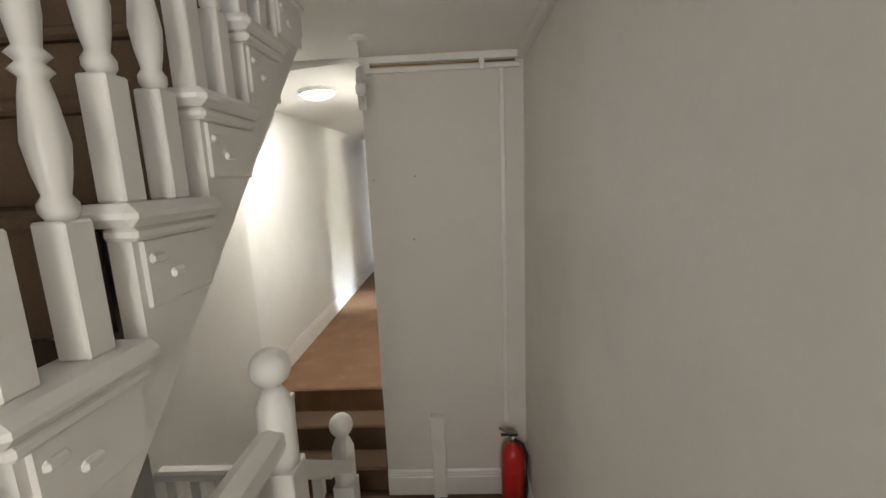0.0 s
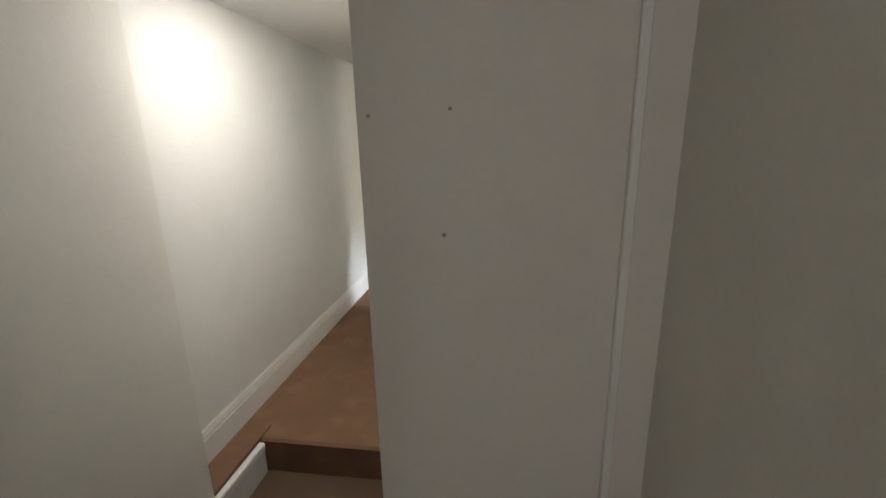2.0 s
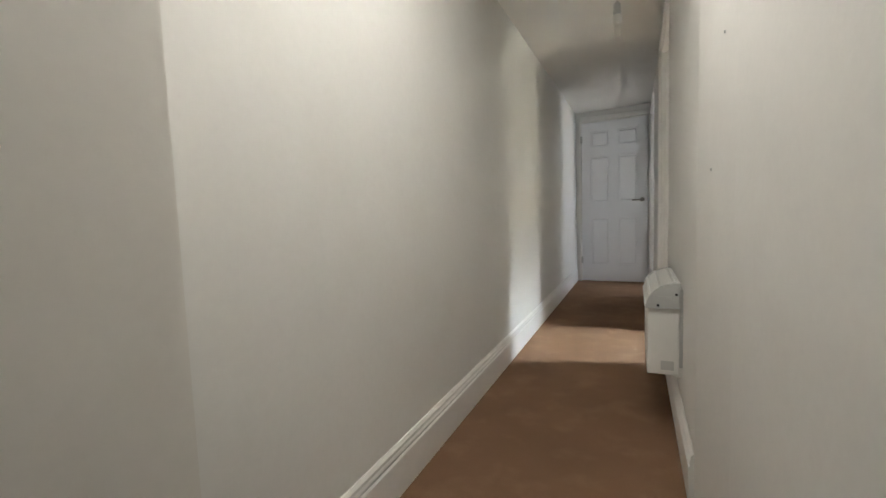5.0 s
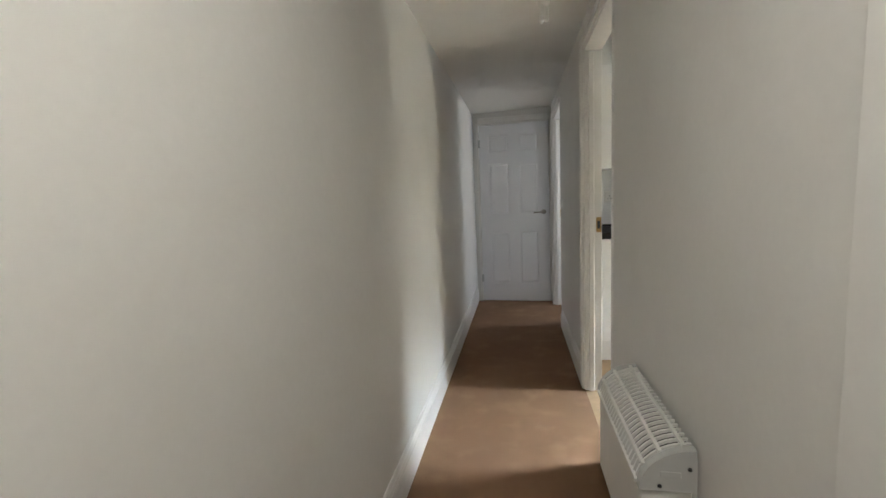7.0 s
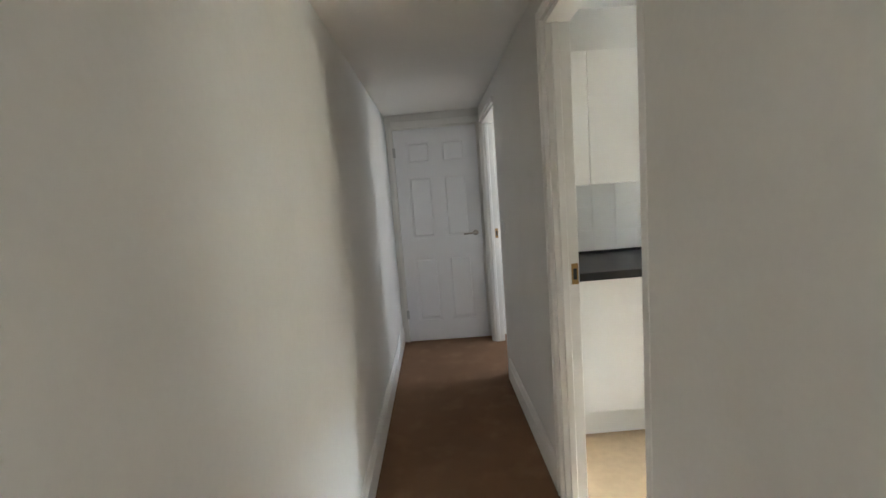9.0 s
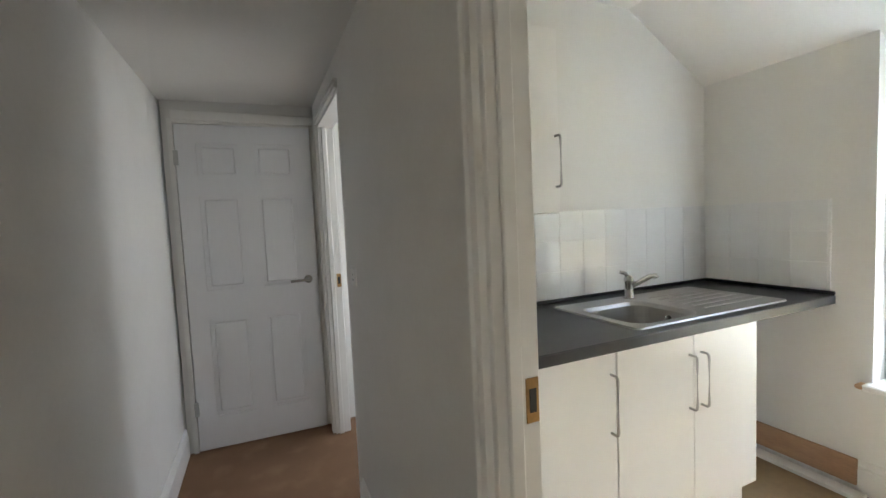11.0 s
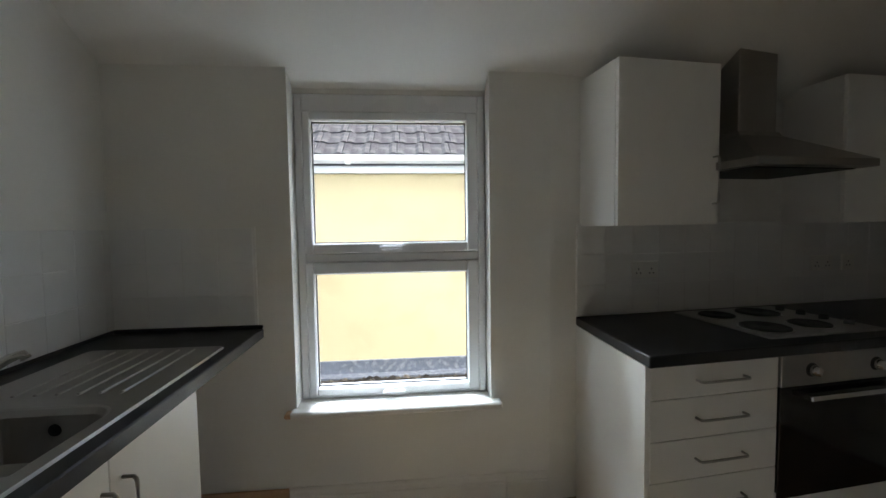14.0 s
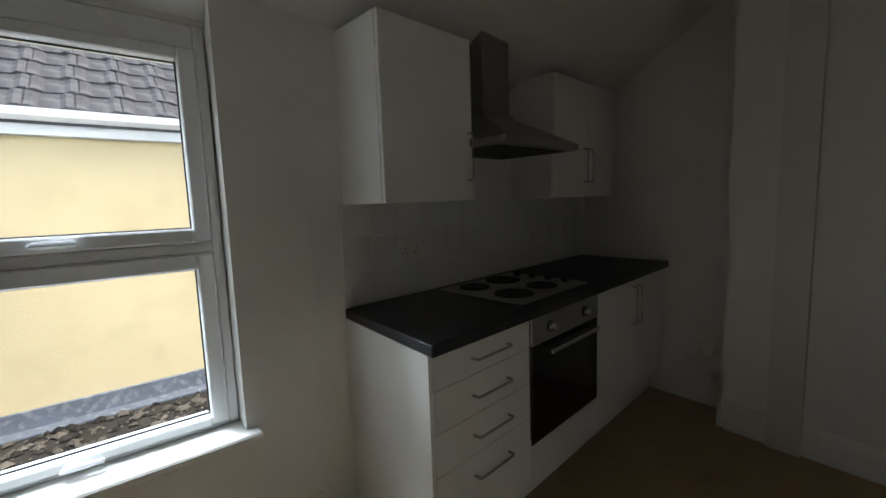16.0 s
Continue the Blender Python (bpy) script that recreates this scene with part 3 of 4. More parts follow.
for k in range(-6, 4):
    y, z = Y0 + GO * k, Z0 + RISE * k
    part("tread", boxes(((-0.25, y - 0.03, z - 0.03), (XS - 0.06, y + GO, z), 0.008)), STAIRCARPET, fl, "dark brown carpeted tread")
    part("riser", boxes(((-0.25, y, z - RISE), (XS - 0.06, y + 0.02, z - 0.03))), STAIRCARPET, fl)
    part("tread_end", boxes(((XS - 0.065, y - 0.032, z - 0.028), (XS + 0.032, y + GO - 0.01, z + 0.004), 0.012), ((XS - 0.03, y - 0.016, z - 0.048), (XS + 0.02, y + GO - 0.02, z - 0.028), 0.006)), GLOSS, fl, "white rounded tread nosing")
    part("bracket", boxes(((XS - 0.002, y + 0.01, z - 0.15), (XS + 0.006, y + GO - 0.03, z - 0.048), 0.004), ((XS, y + 0.02, z - 0.085), (XS + 0.012, y + 0.05, z - 0.07), 0.004), ((XS, y + 0.06, z - 0.115), (XS + 0.012, y + 0.09, z - 0.10), 0.004)), GLOSS, fl, "carved string bracket")
    for b in (0.025, 0.125):
        baluster(fl, XS - 0.022, y + b, z + 0.004, 0.9)

# ---- kitchen window ----
win = thing("window_1", "white plastic window with two openings in a deep reveal", "window")
win["kind"] = "structure"
GX = 3.035
F0, F1, FZ0, FZ1 = 2.893, 3.797, 0.53, 1.988
part("window_frame", boxes(((GX - 0.035, F0, FZ0), (GX + 0.035, F0 + 0.035, FZ1), 0.004), ((GX - 0.035, F1 - 0.035, FZ0), (GX + 0.035, F1, FZ1), 0.004), ((GX - 0.035, F0 + 0.036, FZ1 - 0.082), (GX + 0.035, F1 - 0.036, FZ1), 0.004),
     ((GX - 0.035, F0 + 0.036, FZ0), (GX + 0.035, F1 - 0.036, FZ0 + 0.016), 0.004), ((GX - 0.035, F0 + 0.036, 1.195), (GX + 0.035, F1 - 0.036, 1.235), 0.004)), UPVC, win)
for z0, z1, g0, g1 in ((0.547, 1.193, 0.582, 1.137), (1.237, 1.904, 1.285, 1.862)):
    y0, y1, gy0, gy1 = F0 + 0.037, F1 - 0.037, 2.985, 3.722
    sash = part("sash", boxes(((GX - 0.05, y0, z0), (GX + 0.03, gy0, z1), 0.006), ((GX - 0.05, gy1, z0), (GX + 0.03, y1, z1), 0.006), ((GX - 0.05, gy0, z0), (GX + 0.03, gy1, g0), 0.006), ((GX - 0.05, gy0, g1), (GX + 0.03, gy1, z1), 0.006)), UPVC, win)
    pane = part("pane", boxes(((GX - 0.006, gy0 - 0.008, g0 - 0.008), (GX + 0.006, gy1 + 0.008, g1 + 0.008))), GLASS, sash)
    pane.visible_shadow = False
    part("gasket", boxes(((GX - 0.012, gy0 - 0.001, g0), (GX - 0.007, gy0 + 0.005, g1)), ((GX - 0.012, gy1 - 0.005, g0), (GX - 0.007, gy1 + 0.001, g1)), ((GX - 0.012, gy0, g0 - 0.001), (GX - 0.007, gy1, g0 + 0.005)), ((GX - 0.012, gy0, g1 - 0.005), (GX - 0.007, gy1, g1 + 0.001))), GASKET, sash)
    hz = g0 - 0.02 if z0 < 1 else g0 - 0.024
    part("handle", boxes(((GX - 0.068, 3.36, hz - 0.012), (GX - 0.048, 3.40, hz + 0.012), 0.004), ((GX - 0.085, 3.30, hz - 0.008), (GX - 0.066, 3.41, hz + 0.009), 0.006)), UPVC, sash, "white lever handle")
sl = part("window_sill", boxes(((2.845, W0 - 0.045, WZ0 - 0.005), (3.06, W1 + 0.02, 0.530), 0.007)), GLOSS, win, "white painted window board")
part("chipped_end", boxes(((2.847, W1 + 0.012, 0.502), (2.90, W1 + 0.045, 0.524), 0.006)), BAREWOOD, sl, "bare wood where the paint has chipped")
# Unseen frame, added only to go round the stair hall's fill lamp.
tagged(mesh("stair_fill_frame", boxes(((0.75, -4.0, 0.8), (0.80, -3.93, 2.1)), ((1.68, -4.0, 0.8), (1.71, -3.93, 2.1)), ((0.80, -4.0, 0.8), (1.68, -3.93, 0.85)), ((0.80, -4.0, 2.04), (1.68, -3.93, 2.1))), UPVC), "white frame added out of view round the stair fill lamp", "window", kind="structure")
tagged(mesh("side_window", boxes(((2.9, 4.9, 1.0), (2.94, 4.95, 2.0)), ((2.9, 5.55, 1.0), (2.94, 5.6, 2.0)), ((2.9, 4.95, 1.0), (2.94, 5.55, 1.05)), ((2.9, 4.95, 1.95), (2.94, 5.55, 2.0))), UPVC), "white frame of the side room window", "window", kind="structure")


# ---- kitchen units ----
def bow_handle(parent, a, b, out, name="handle"):
    a, b, o = Vector(a), Vector(b), Vector(out)
    u = (b - a).normalized()
    part(name, tube([a, a + o * 0.75, a + o * 0.95 + u * 0.006, a + o + u * 0.018, b + o - u * 0.018, b + o * 0.95 - u * 0.006, b + o * 0.75, b], 0.0048, 8), STEEL, parent, "brushed steel bow handle")


DZ0, DZ1 = 0.155, 0.868
sink_units = ((0.945, 1.535, ("r",)), (1.539, 2.335, ("r", "l")))
for x0, x1, hs in sink_units:
    u = thing("base_unit", "white slab-door base unit under the sink worktop", "cabinet", "sink base units", at=(x0, 3.96, 0))
    w = x1 - x0
    part("carcass", boxes(((0, 0.02, 0.15), (w, 0.58, 0.75))), UNIT, u)
    part("top_rail", boxes(((0, 0.02, 0.751), (w, 0.034, DZ1 + 0.003))), UNIT, u)
    part("end_panel", boxes(((w - 0.018, 0.036, 0.751), (w, 0.58, DZ1 + 0.003))), UNIT, u)
    part("plinth", boxes(((0, 0.06, 0), (w, 0.075, 0.149))), UNIT, u)
    n = len(hs)
    for k, s in enumerate(hs):
        d0, d1 = w * k / n + 0.0015, w * (k + 1) / n - 0.0015
        d = part("door", boxes(((d0, 0, DZ0), (d1, 0.0185, DZ1), 0.0015)), UNIT, u)
        hx = d1 - 0.025 if s == "r" else d0 + 0.04
        bow_handle(d, (hx, 0, 0.575), (hx, 0, 0.785), (0, -0.032, 0))
wt = thing("sink_worktop", "black laminate worktop with an upstand strip", "worktop")
SX0, SX1, SY0, SY1 = 1.66, 2.60, 3.975, 4.46
bm = bmesh.new()
outer, hole = ((0.897, 3.93), (2.885, 3.93), (2.885, KY), (0.897, KY)), ((SX0 + 0.02, SY0 + 0.02), (SX1 - 0.02, SY0 + 0.02), (SX1 - 0.02, SY1 - 0.02), (SX0 + 0.02, SY1 - 0.02))
ring = [[bm.verts.new((x, y, z)) for x, y in lp] for lp, z in ((outer, 0.876), (outer, 0.908), (tuple((x + (0.004 if x < 2 else -0.004), y + (0.004 if y < 4 else -0.004)) for x, y in outer), 0.912), (hole, 0.912), (hole, 0.872), (tuple((x, y) for x, y in outer), 0.872))]
for a, b in zip(ring, ring[1:] + ring[:1]):
    for k in range(4):
        bm.faces.new((a[k], a[(k + 1) % 4], b[(k + 1) % 4], b[k]))
bmesh.ops.recalc_face_normals(bm, faces=bm.faces)
part("top", bm, BLACKTOP, wt)
part("upstand", boxes(((0.897, KY - 0.014, 0.913), (2.885, KY - 0.001, 0.93), 0.003)), BLACKTOP, wt)
part("upstand", boxes(((2.872, 3.93, 0.913), (2.886, KY - 0.015, 0.93), 0.003)), BLACKTOP, wt)


def rounded(x0, y0, x1, y1, r, z, n=6):
    pts = []
    for cx, cy, a0 in ((x1 - r, y1 - r, 0), (x0 + r, y1 - r, 90), (x0 + r, y0 + r, 180), (x1 - r, y0 + r, 270)):
        for k in range(n + 1):
            a = radians(a0 + 90 * k / n)
            pts.append(Vector((cx + r * math.cos(a), cy + r * math.sin(a), z)))
    return pts


sink = thing("kitchen_sink", "stainless steel inset sink with drainer on the worktop", "sink")
bm = bmesh.new()
loops = [rounded(SX0, SY0, SX1, SY1, 0.025, 0.9125), rounded(SX0 + 0.004, SY0 + 0.004, SX1 - 0.004, SY1 - 0.004, 0.022, 0.919)]
# bowl loops follow the rim round to the left part of the sheet
bowl = (SX0 + 0.055, SY0 + 0.045, SX0 + 0.42, SY1 - 0.11)
rows = [[bm.verts.new(p) for p in lp] for lp in loops]
for z, inset, r in ((0.918, -0.006, 0.075), (0.915, 0.0, 0.07), (0.90, 0.008, 0.065), (0.79, 0.022, 0.06), (0.772, 0.045, 0.05)):
    rows.append([bm.verts.new(p) for p in rounded(bowl[0] + inset, bowl[1] + inset, bowl[2] - inset, bowl[3] - inset, r, z)])
for a, b in zip(rows, rows[1:]):
    for k in range(len(a)):
        bm.faces.new((a[k], a[(k + 1) % len(a)], b[(k + 1) % len(b)], b[k]))
bm.faces.new(rows[-1])
bmesh.ops.recalc_face_normals(bm, faces=bm.faces)
for f in bm.faces:
    f.normal_flip() if f.normal.z < -0.5 else None
part("basin", bm, STEEL, sink)
for k in range(6):
    y = SY0 + 0.09 + 0.055 * k
    part("drainer_rib", boxes(((SX0 + 0.50, y, 0.916), (SX1 - 0.04, y + 0.012, 0.9225), 0.003)), STEEL, sink)
part("waste", lathe([(0.04, 0.7725), (0.036, 0.775), (0.02, 0.774)], 20, Matrix.Translation((SX0 + 0.22, SY0 + 0.22, 0))), CHROME, sink)
part("overflow", lathe([(0.016, 0), (0.014, 0.003)], 16, Matrix.Translation((bowl[2] - 0.0135, bowl[1] + 0.15, 0.865)) @ pose(0, 0, 0, 0, -90)), BLACK, sink, "dark overflow hole")
tap = thing("mixer_tap", "chrome single-lever mixer tap on the sink", "tap", at=(2.09, 4.405, 0.918))
part("body", lathe([(0.026, 0), (0.026, 0.006), (0.021, 0.012), (0.021, 0.075), (0.024, 0.082), (0.024, 0.10), (0.016, 0.115)], 20), CHROME, tap)
part("spout", tube([(0, 0, 0.055), (0.03, -0.04, 0.085), (0.055, -0.075, 0.112), (0.068, -0.095, 0.118), (0.072, -0.10, 0.105)], 0.0125, 12), CHROME, tap)
part("lever", tube([(0, 0, 0.105), (-0.012, 0.012, 0.125), (-0.03, 0.03, 0.132)], 0.009, 10), CHROME, tap)

wu = thing("wall_unit", "white slab-door wall cabinet above the sink worktop", "cabinet", "wall units", at=(0.90, 4.24, 1.352))
part("carcass", boxes(((0, 0.02, 0), (0.645, 0.329, 0.72))), UNIT, wu)
for k in range(2):
    d = part("door", boxes(((0.645 * k / 2 + 0.0015, 0, 0), (0.645 * (k + 1) / 2 - 0.0015, 0.0185, 0.72), 0.0015)), UNIT, wu)
    hx = 0.285 if k == 0 else 0.625
    if k == 1:
        bow_handle(d, (hx, 0, 0.105), (hx, 0, 0.305), (0, -0.032, 0))

# hob run, along the turned wall: local y is 0 at the window end and falls along the run
def place(ob, x, y, z):
    ob.matrix_world = RUN @ Matrix.Translation((x, y, z))
    return ob


HY = -0.135  # worktop end
hobtop = place(thing("hob_worktop", "black laminate worktop along the hob wall", "worktop"), 0, 0, 0)
bm = prism([(-0.63, HY + 0.075), (-0.002, HY), (-0.002, -2.21), (-0.63, -2.21)], 2, 0.868, 0.91)
bmesh.ops.bevel(bm, geom=list(bm.edges), offset=0.004, segments=1, affect="EDGES", profile=0.6)
part("top", bm, BLACKTOP, hobtop)
du = place(thing("drawer_unit", "white four-drawer base unit beside the oven", "cabinet"), 0, HY - 0.022, 0)
DW = 0.468
part("carcass", boxes(((-0.582, -DW, 0.15), (-0.004, 0, 0.866))), UNIT, du)
part("side_panel", prism([(-0.602, 0.092), (-0.602, 0.073), (-0.004, 0.001), (-0.004, 0.019)], 2, 0, 0.866), UNIT, du)
part("plinth", boxes(((-0.52, -DW, 0), (-0.505, 0, 0.149))), UNIT, du)
for z0, z1 in ((0.742, 0.862), (0.592, 0.739), (0.442, 0.589), (0.155, 0.439)):
    d = part("drawer_front", boxes(((-0.602, -DW + 0.0015, z0), (-0.583, 0.070, z1), 0.0015)), UNIT, du)
    bow_handle(d, (-0.602, -0.115, (z0 + z1) / 2 if z0 > 0.3 else 0.36), (-0.602, -0.315, (z0 + z1) / 2 if z0 > 0.3 else 0.36), (-0.03, 0, 0))
OY = HY - 0.022 - DW - 0.002
ou = place(thing("oven_housing", "white oven housing with a plain panel below", "cabinet"), 0, OY, 0)
part("carcass", boxes(((-0.55, -0.60, 0.15), (-0.004, 0, 0.34))), UNIT, ou)
part("lower_panel", boxes(((-0.602, -0.598, 0.155), (-0.573, -0.002, 0.335), 0.0015)), UNIT, ou)
part("plinth", boxes(((-0.52, -0.60, 0), (-0.505, 0, 0.149))), UNIT, ou)
ov = place(thing("oven", "built-in oven with black glass door and steel fascia", "oven"), 0, OY, 0.305)
part("body", boxes(((-0.55, -0.597, 0), (-0.01, -0.003, 0.558))), BLACK, ov)
fa = part("control_panel", boxes(((-0.610, -0.597, 0.438), (-0.573, -0.003, 0.557), 0.003)), STEEL, ov, "brushed steel fascia")
for y in (-0.14, -0.45):
    kn = part("knob", lathe([(0.021, 0), (0.021, 0.012), (0.017, 0.03), (0.014, 0.032)], 20, Matrix.Translation((-0.610, y, 0.497)) @ pose(0, 0, 0, 0, -90)), CHROME, fa)
    part("knob_ring", lathe([(0.027, 0), (0.026, 0.004)], 20, Matrix.Translation((-0.610, y, 0.497)) @ pose(0, 0, 0, 0, -90)), BLACK, kn)
dr = part("door", boxes(((-0.607, -0.597, 0.004), (-0.573, -0.003, 0.434), 0.003)), BLACKGLASS, ov, "black glass oven door")
part("handle", boxes(((-0.647, -0.55, 0.388), (-0.634, -0.10, 0.408), 0.004), ((-0.635, -0.545, 0.390), (-0.605, -0.53, 0.406)), ((-0.635, -0.12, 0.390), (-0.605, -0.105, 0.406))), CHROME, dr, "steel bar handle")
CY = OY - 0.602
cu = place(thing("base_unit", "white two-door base unit at the end of the hob run", "cabinet"), 0, CY, 0)
CWD = 2.20 + CY - 0.005
part("carcass", boxes(((-0.582, -CWD, 0.15), (-0.004, 0, 0.866))), UNIT, cu)
part("plinth", boxes(((-0.52, -CWD, 0), (-0.505, 0, 0.149))), UNIT, cu)
for k in range(2):
    d = part("door", boxes(((-0.602, -CWD * (k + 1) / 2 + 0.0015, DZ0), (-0.583, -CWD * k / 2 - 0.0015, 0.862), 0.0015)), UNIT, cu)
    hy = -CWD / 2 + (0.035 if k == 0 else -0.035)
    bow_handle(d, (-0.602, hy, 0.60), (-0.602, hy, 0.82), (-0.03, 0, 0))
hob = place(thing("electric_hob", "steel hob with four black solid plates and knobs", "hob"), -0.31, OY - 0.30, 0.911)
part("plate", boxes(((-0.25, -0.29, 0), (0.25, 0.29, 0.008), 0.004)), STEEL, hob)
for x, y, r in ((-0.12, 0.17, 0.09), (0.12, 0.17, 0.075), (-0.12, -0.06, 0.075), (0.12, -0.06, 0.09)):
    b = part("hotplate", lathe([(r, 0.008), (r, 0.016), (r * 0.9, 0.019), (r * 0.3, 0.018), (r * 0.28, 0.015)], 28, Matrix.Translation((x, y, 0))), BLACK, hob, "black cast hotplate")
    part("trim_ring", lathe([(r + 0.008, 0.008), (r + 0.007, 0.011), (r + 0.001, 0.011)], 28, Matrix.Translation((x, y, 0))), CHROME, b)
for k in range(4):
    part("knob", lathe([(0.019, 0.008), (0.018, 0.024), (0.015, 0.028)], 16, Matrix.Translation((0.15 - 0.10 * k, -0.23, 0))), BLACK, hob, "black hob knob")
for y, w, hs in ((HY - 0.02, 0.49, (1,)), (HY - 1.20, 0.74, (0, 1))):
    c = place(thing("wall_unit", "white slab-door wall cabinet beside the cooker hood", "cabinet", "wall units"), -0.30, y, 1.352)
    part("carcass", boxes(((0.02, -w, 0), (0.298, 0, 0.685))), UNIT, c)
    n = 1 if w < 0.5 else 2
    for k in range(n):
        d = part("door", boxes(((0, -w * (k + 1) / n + 0.0015, 0), (0.0185, -w * k / n - 0.0015, 0.685), 0.0015)), UNIT, c)
        hy = -w + 0.03 if n == 1 else (-w / 2 + 0.03 if k == 0 else -w / 2 - 0.03)
        bow_handle(d, (0, hy, 0.09), (0, hy, 0.29), (-0.03, 0, 0))
hd_ = place(thing("cooker_hood", "stainless chimney cooker hood with a pyramid canopy", "cooker hood"), 0, OY - 0.30, 1.585)
bm = bmesh.new()
rows = []
for x0, y0, z in ((-0.50, 0.30, 0.0), (-0.50, 0.30, 0.03), (-0.24, 0.12, 0.17), (-0.23, 0.11, 0.19)):
    rows.append([bm.verts.new(p) for p in ((x0, -y0, z), (-0.004, -y0, z), (-0.004, y0, z), (x0, y0, z))])
for a, b in zip(rows, rows[1:]):
    for k in range(4):
        bm.faces.new((a[k], a[(k + 1) % 4], b[(k + 1) % 4], b[k]))
bm.faces.new(rows[0][::-1])
bm.faces.new(rows[-1])
part("canopy", bm, DULLSTEEL, hd_)
part("chimney", boxes(((-0.22, -0.105, 0.185), (-0.004, 0.105, 0.62), 0.003)), DULLSTEEL, hd_)
part("duct_collar", lathe([(0.10, 0.60), (0.10, 0.66)], 24, Matrix.Translation((-0.11, 0, 0))), BLACK, hd_, "dark duct collar under the ceiling")
part("filter", boxes(((-0.44, -0.26, -0.006), (-0.05, 0.26, -0.001))), BLACK, hd_)


def socket(name, label, m, double=True):
    s = thing(name, label, "socket", "wall sockets")
    s.matrix_world = m
    w = 0.073 if double else 0.043
    part("faceplate", boxes(((-w, -0.009, -0.043), (w, 0, 0.043), 0.003)), PLASTIC, s)
    for x in ((-0.036, 0.036) if double else (0,)):
        part("switch", boxes(((x - 0.006, -0.013, 0.014), (x + 0.006, -0.008, 0.03), 0.001)), PLASTIC, s)
        for dx, dz in ((0, 0.004), (-0.011, -0.016), (0.011, -0.016)):
            part("pin_hole", boxes(((x + dx - 0.003, -0.0095, dz - 0.004), (x + dx + 0.003, -0.0088, dz + 0.004))), BLACK, s)


socket("wall_socket", "white double wall socket over the hob worktop", RUN @ Matrix.Translation((-0.0125, -0.50, 1.13)) @ pose(0, 0, 0, 0, 0, -90))
socket("wall_socket", "white double wall socket over the hob worktop", RUN @ Matrix.Translation((-0.0125, -1.60, 1.13)) @ pose(0, 0, 0, 0, 0, -90))
socket("cooker_switch", "white cooker switch plate over the worktop", RUN @ Matrix.Translation((-0.0125, -1.78, 1.13)) @ pose(0, 0, 0, 0, 0, -90), False)
socket("wall_socket", "white double wall socket on tiles behind the worktop", Matrix.Translation((1.18, KY - 0.0125, 1.15)))
socket("wall_socket", "white double wall socket low on the end wall", Matrix.Translation((2.25, 0.34, 0.36)) @ pose(0, 0, 0, 0, 0, 180))
socket("light_switch", "white switch plate on the corridor wall", Matrix.Translation((CW, 4.72, 1.12)) @ pose(0, 0, 0, 0, 0, -90), False)

board = thing("loose_skirting", "bare wood strip and loose white board on the floor", "board")
part("bare_strip", boxes(((2.884, 3.845, 0.03), (2.899, KY - 0.002, 0.155), 0.002)), BAREWOOD, board, "bare wood backing strip")
part("loose_board", boxes(((2.80, 3.80, 0.0), (2.868, KY - 0.03, 0.02), 0.002)), GLOSS, board, "white board lying loose")

# ---- outside ----
NX = 6.1
structure("ground", boxes(((3.3, -400, -3.2), (900, 400, -3.0))), GROUNDMAT, "ground far below the window", "ground")
nb = thing("neighbour_house", "yellow rendered house with grey tiled roof and white gutter", "house")
part("wall", boxes(((NX, -9, -3.0), (NX + 0.3, 15, 2.16))), YELLOW, nb, "pale yellow rendered wall")
part("fascia", boxes(((NX - 0.10, -9, 2.0), (NX - 0.001, 15, 2.12), 0.004)), GUTTER, nb, "white fascia board")
part("gutter", prism([(NX - 0.20, 2.20), (NX - 0.195, 2.14), (NX - 0.16, 2.105), (NX - 0.13, 2.105), (NX - 0.101, 2.14), (NX - 0.101, 2.20), (NX - 0.11, 2.19), (NX - 0.15, 2.15), (NX - 0.19, 2.19)], 1, -9, 15), GUTTER, nb, "white plastic gutter")
for y in (-1.2, 1.4, 3.9, 6.4, 9):
    part("gutter_joint", boxes(((NX - 0.21, y, 2.09), (NX - 0.10, y + 0.06, 2.205), 0.006)), GUTTER, nb)
part("roof", prism([(NX - 0.14, 2.17), (NX + 3.4, 4.65), (NX + 3.4, 4.55), (NX - 0.14, 2.08)], 1, -9, 15), ROOFTILE, nb, "roof deck")
fr = thing("flat_roof", "flat roof outside covered in loose stones and moss", "roof")
FZ = -0.46
part("deck", boxes(((3.3, -6, FZ - 0.2), (NX, 13, FZ))), GRAVEL, fr)
part("flashing", boxes(((NX - 0.03, -6, FZ), (NX - 0.001, 13, FZ + 0.19), 0.006), ((NX - 0.16, -6, FZ), (NX - 0.02, 13, FZ + 0.03), 0.006)), LEAD, fr, "weathered lead flashing along the wall foot")
bm = bmesh.new()
rnd = random.Random(4)
for k in range(40):
    x, y = 3.5 + 2.1 * rnd.random(), -1.5 + 3.6 * rnd.random()
    r = 0.12 + 0.2 * rnd.random()
    vs = [bm.verts.new((x + r * (0.7 + 0.5 * rnd.random()) * math.cos(a), y + r * (0.7 + 0.5 * rnd.random()) * math.sin(a), FZ + 0.012)) for a in [2 * math.pi * j / 14 for j in range(14)]]
    top = bm.verts.new((x, y, FZ + 0.045))
    for j in range(14):
        bm.faces.new((vs[j], vs[(j + 1) % 14], top))
tagged(part("moss_patch", bm, MOSS, fr, "patches of green moss"), kind="stuff")
verts, faces = [], []
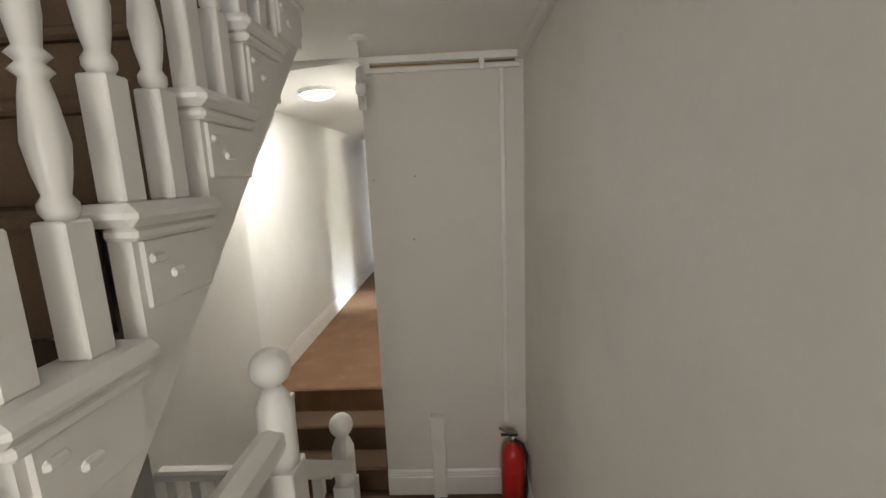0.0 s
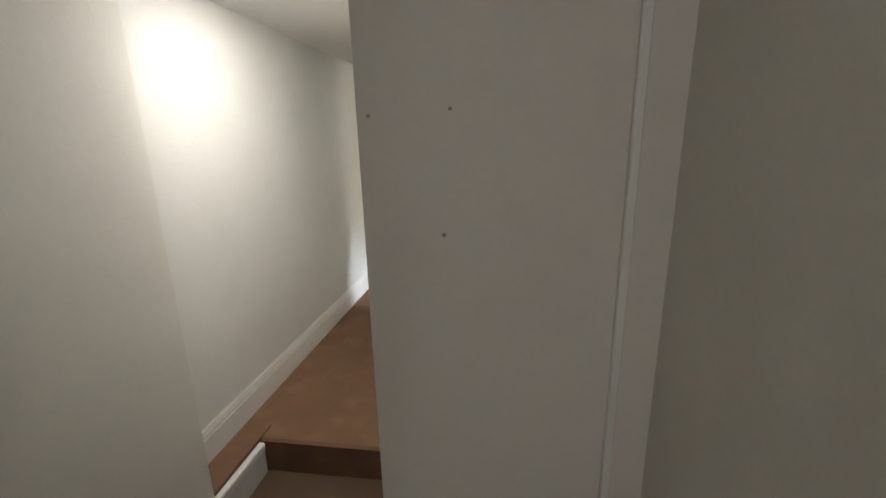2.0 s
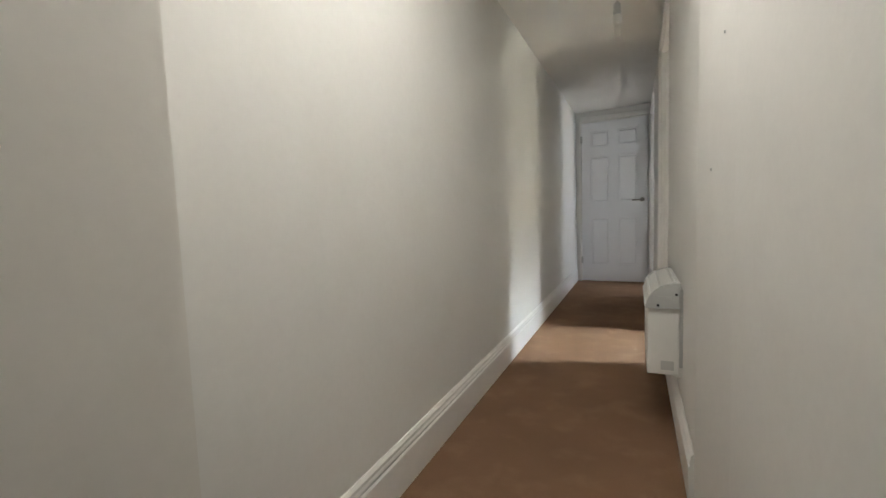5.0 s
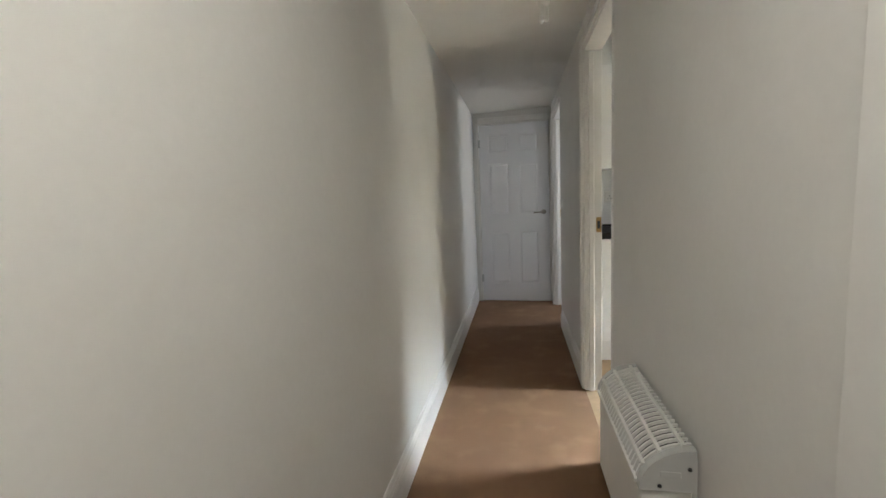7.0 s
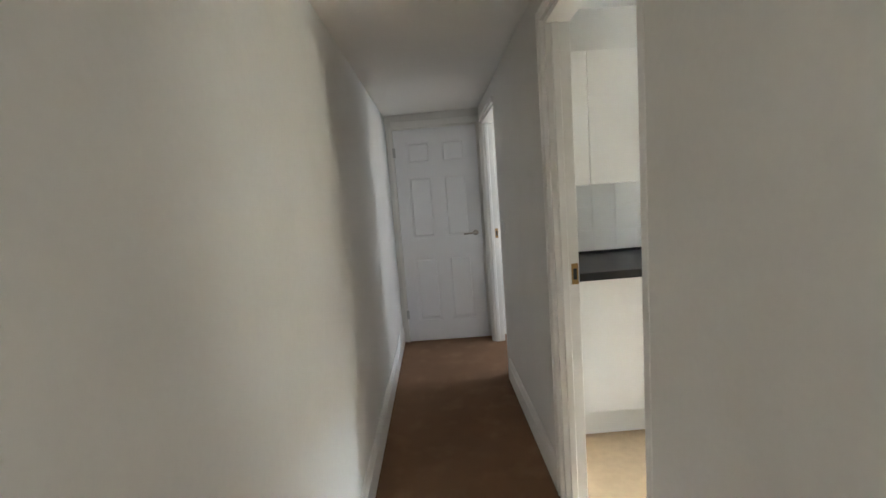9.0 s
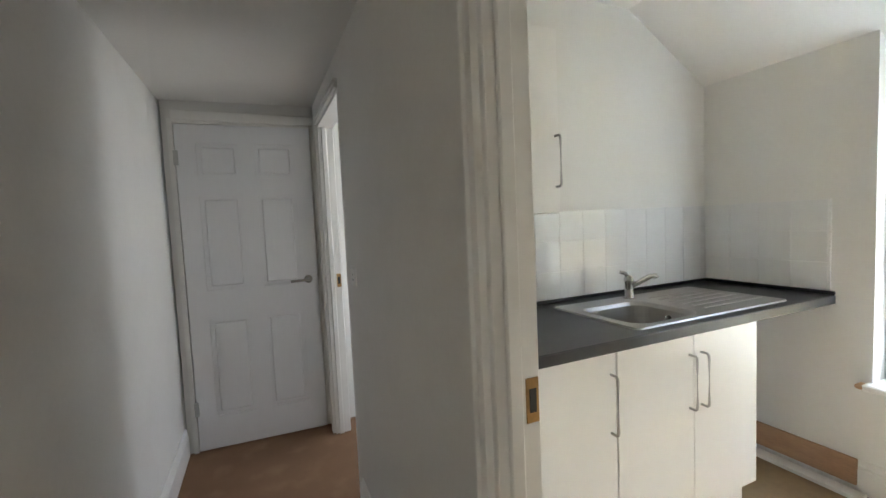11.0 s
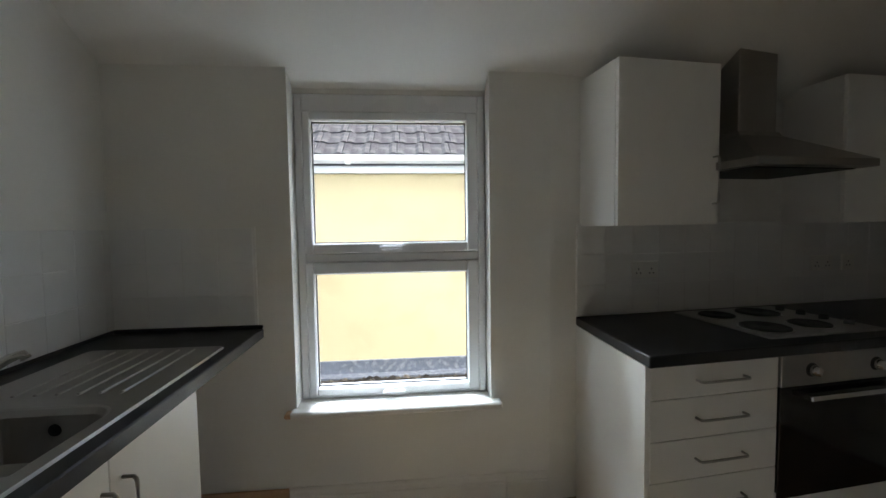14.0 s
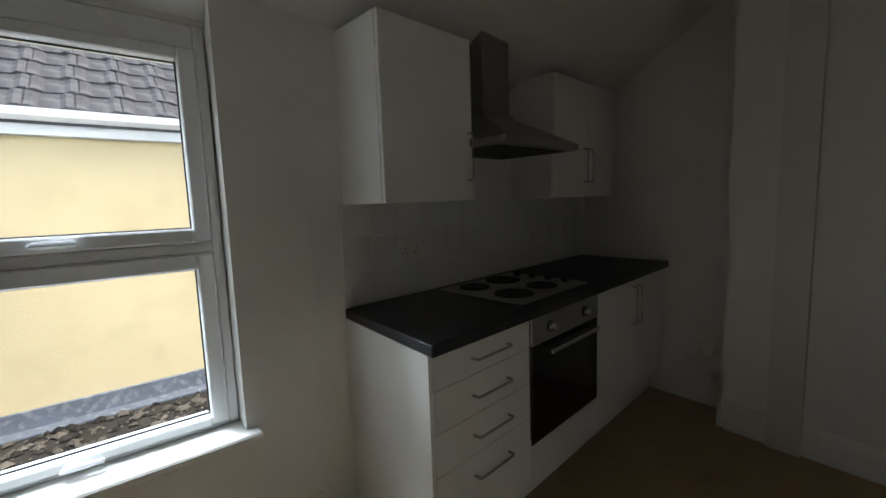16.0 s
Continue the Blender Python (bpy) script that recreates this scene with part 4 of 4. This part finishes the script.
for k in range(5200):
    x, y = 3.35 + 2.6 * rnd.random(), -1.5 + 9 * rnd.random()
    s = 0.018 + 0.045 * rnd.random() ** 2
    a, b = rnd.random() * 6.28, 0.4 + 0.6 * rnd.random()
    base = len(verts)
    for dx, dy, dz in ((1, 0, 0.2), (0, 1, 0.25), (-1, 0, 0.2), (0, -1, 0.3), (0.1, 0.1, 0.9), (0, 0, -0.2)):
        verts.append((x + s * (dx * math.cos(a) - b * dy * math.sin(a)), y + s * (dx * math.sin(a) + b * dy * math.cos(a)), FZ + 0.006 + s * dz * 0.8))
    faces += [(base + i, base + (i + 1) % 4, base + 4) for i in range(4)] + [(base + (i + 1) % 4, base + i, base + 5) for i in range(4)]
me = bpy.data.meshes.new("loose_stones")
me.from_pydata(verts, [], faces)
me.materials.append(STONE)
st = new("loose_stones", me)
st.parent = fr
tagged(st, "loose dark stones", kind="stuff")

# ---- pieces: glazed wall tiles ----
tile_mesh = bpy.data.meshes.new("tile")
bm = boxes(((-0.0742, -0.0075, -0.0742), (0.0742, 0, 0.0742), 0.0012))
bm.to_mesh(tile_mesh)
bm.free()
tile_mesh.materials.append(TILE)


def tiling(name, label, m, length, rows, z0):
    """Rows of 150 mm tiles on a grout bed; local x along the wall, -y out of it."""
    bed = tagged(mesh(name, boxes(((0, -0.0105, 0), (length, 0, rows * 0.15))), GROUT), label, "tiles", kind="structure")
    bed.matrix_world = m @ Matrix.Translation((0, 0, z0))
    cut = length % 0.15
    for r in range(rows):
        for k in range(int(length / 0.15) + (1 if cut > 0.02 else 0)):
            w = min(0.15, length - k * 0.15)
            t = new("tile", tile_mesh)
            t.parent = bed
            tip = rnd.uniform(-0.25, 0.25)
            t.matrix_local = pose(k * 0.15 + w / 2, -0.0045, r * 0.15 + 0.075, rnd.uniform(-0.25, 0.25), 0, tip) @ Matrix.Diagonal((w / 0.15, 1, 1, 1))


tiling("splashback_sink", "white glazed square tiles behind the sink", Matrix.Translation((0.895, KY, 0)), 2.0, 3, 0.915)
tiling("splashback_return", "white glazed square tiles on the window wall", Matrix.Translation((KX, KY - 0.006, 0)) @ pose(0, 0, 0, 0, 0, -90), 0.61, 3, 0.915)
tiling("splashback_hob", "white glazed square tiles behind the hob", RUN @ Matrix.Translation((0, HY, 0)) @ pose(0, 0, 0, 0, 0, -90), 2.05, 3, 0.912)

# ---- pieces: roof tiles of the house outside ----
slope = math.atan2(2.48, 3.54)
rt = bpy.data.meshes.new("roof_tile")
bm = bmesh.new()
prof = [(-0.165, 0.012), (-0.15, 0.03), (-0.11, 0.034), (-0.07, 0.012), (0.06, 0.008), (0.10, 0.026), (0.14, 0.03), (0.165, 0.012)]
a = [bm.verts.new((0, y, z + 0.022)) for y, z in prof]
b = [bm.verts.new((0.40, y, z)) for y, z in prof]
c = [bm.verts.new((0, y, z + 0.0)) for y, z in prof]
for k in range(len(prof) - 1):
    bm.faces.new((a[k], b[k], b[k + 1], a[k + 1]))
    bm.faces.new((c[k], a[k], a[k + 1], c[k + 1]))
bmesh.ops.recalc_face_normals(bm, faces=bm.faces)
bm.to_mesh(rt)
bm.free()
rt.materials.append(ROOFTILE)
roof = [o for o in nb.children if o.name.startswith("roof")][0]
for r in range(9):
    for k in range(30):
        t = new("roof_tile", rt)
        t.parent = roof
        t.matrix_local = Matrix.Translation((NX - 0.17, 0, 2.175)) @ pose(0, 0, 0, 0, -math.degrees(slope), 0) @ Matrix.Translation((0.32 * r, -0.6 + 0.315 * k + (0.0 if r % 2 else 0.03), 0.0 + rnd.uniform(0, 0.006)))
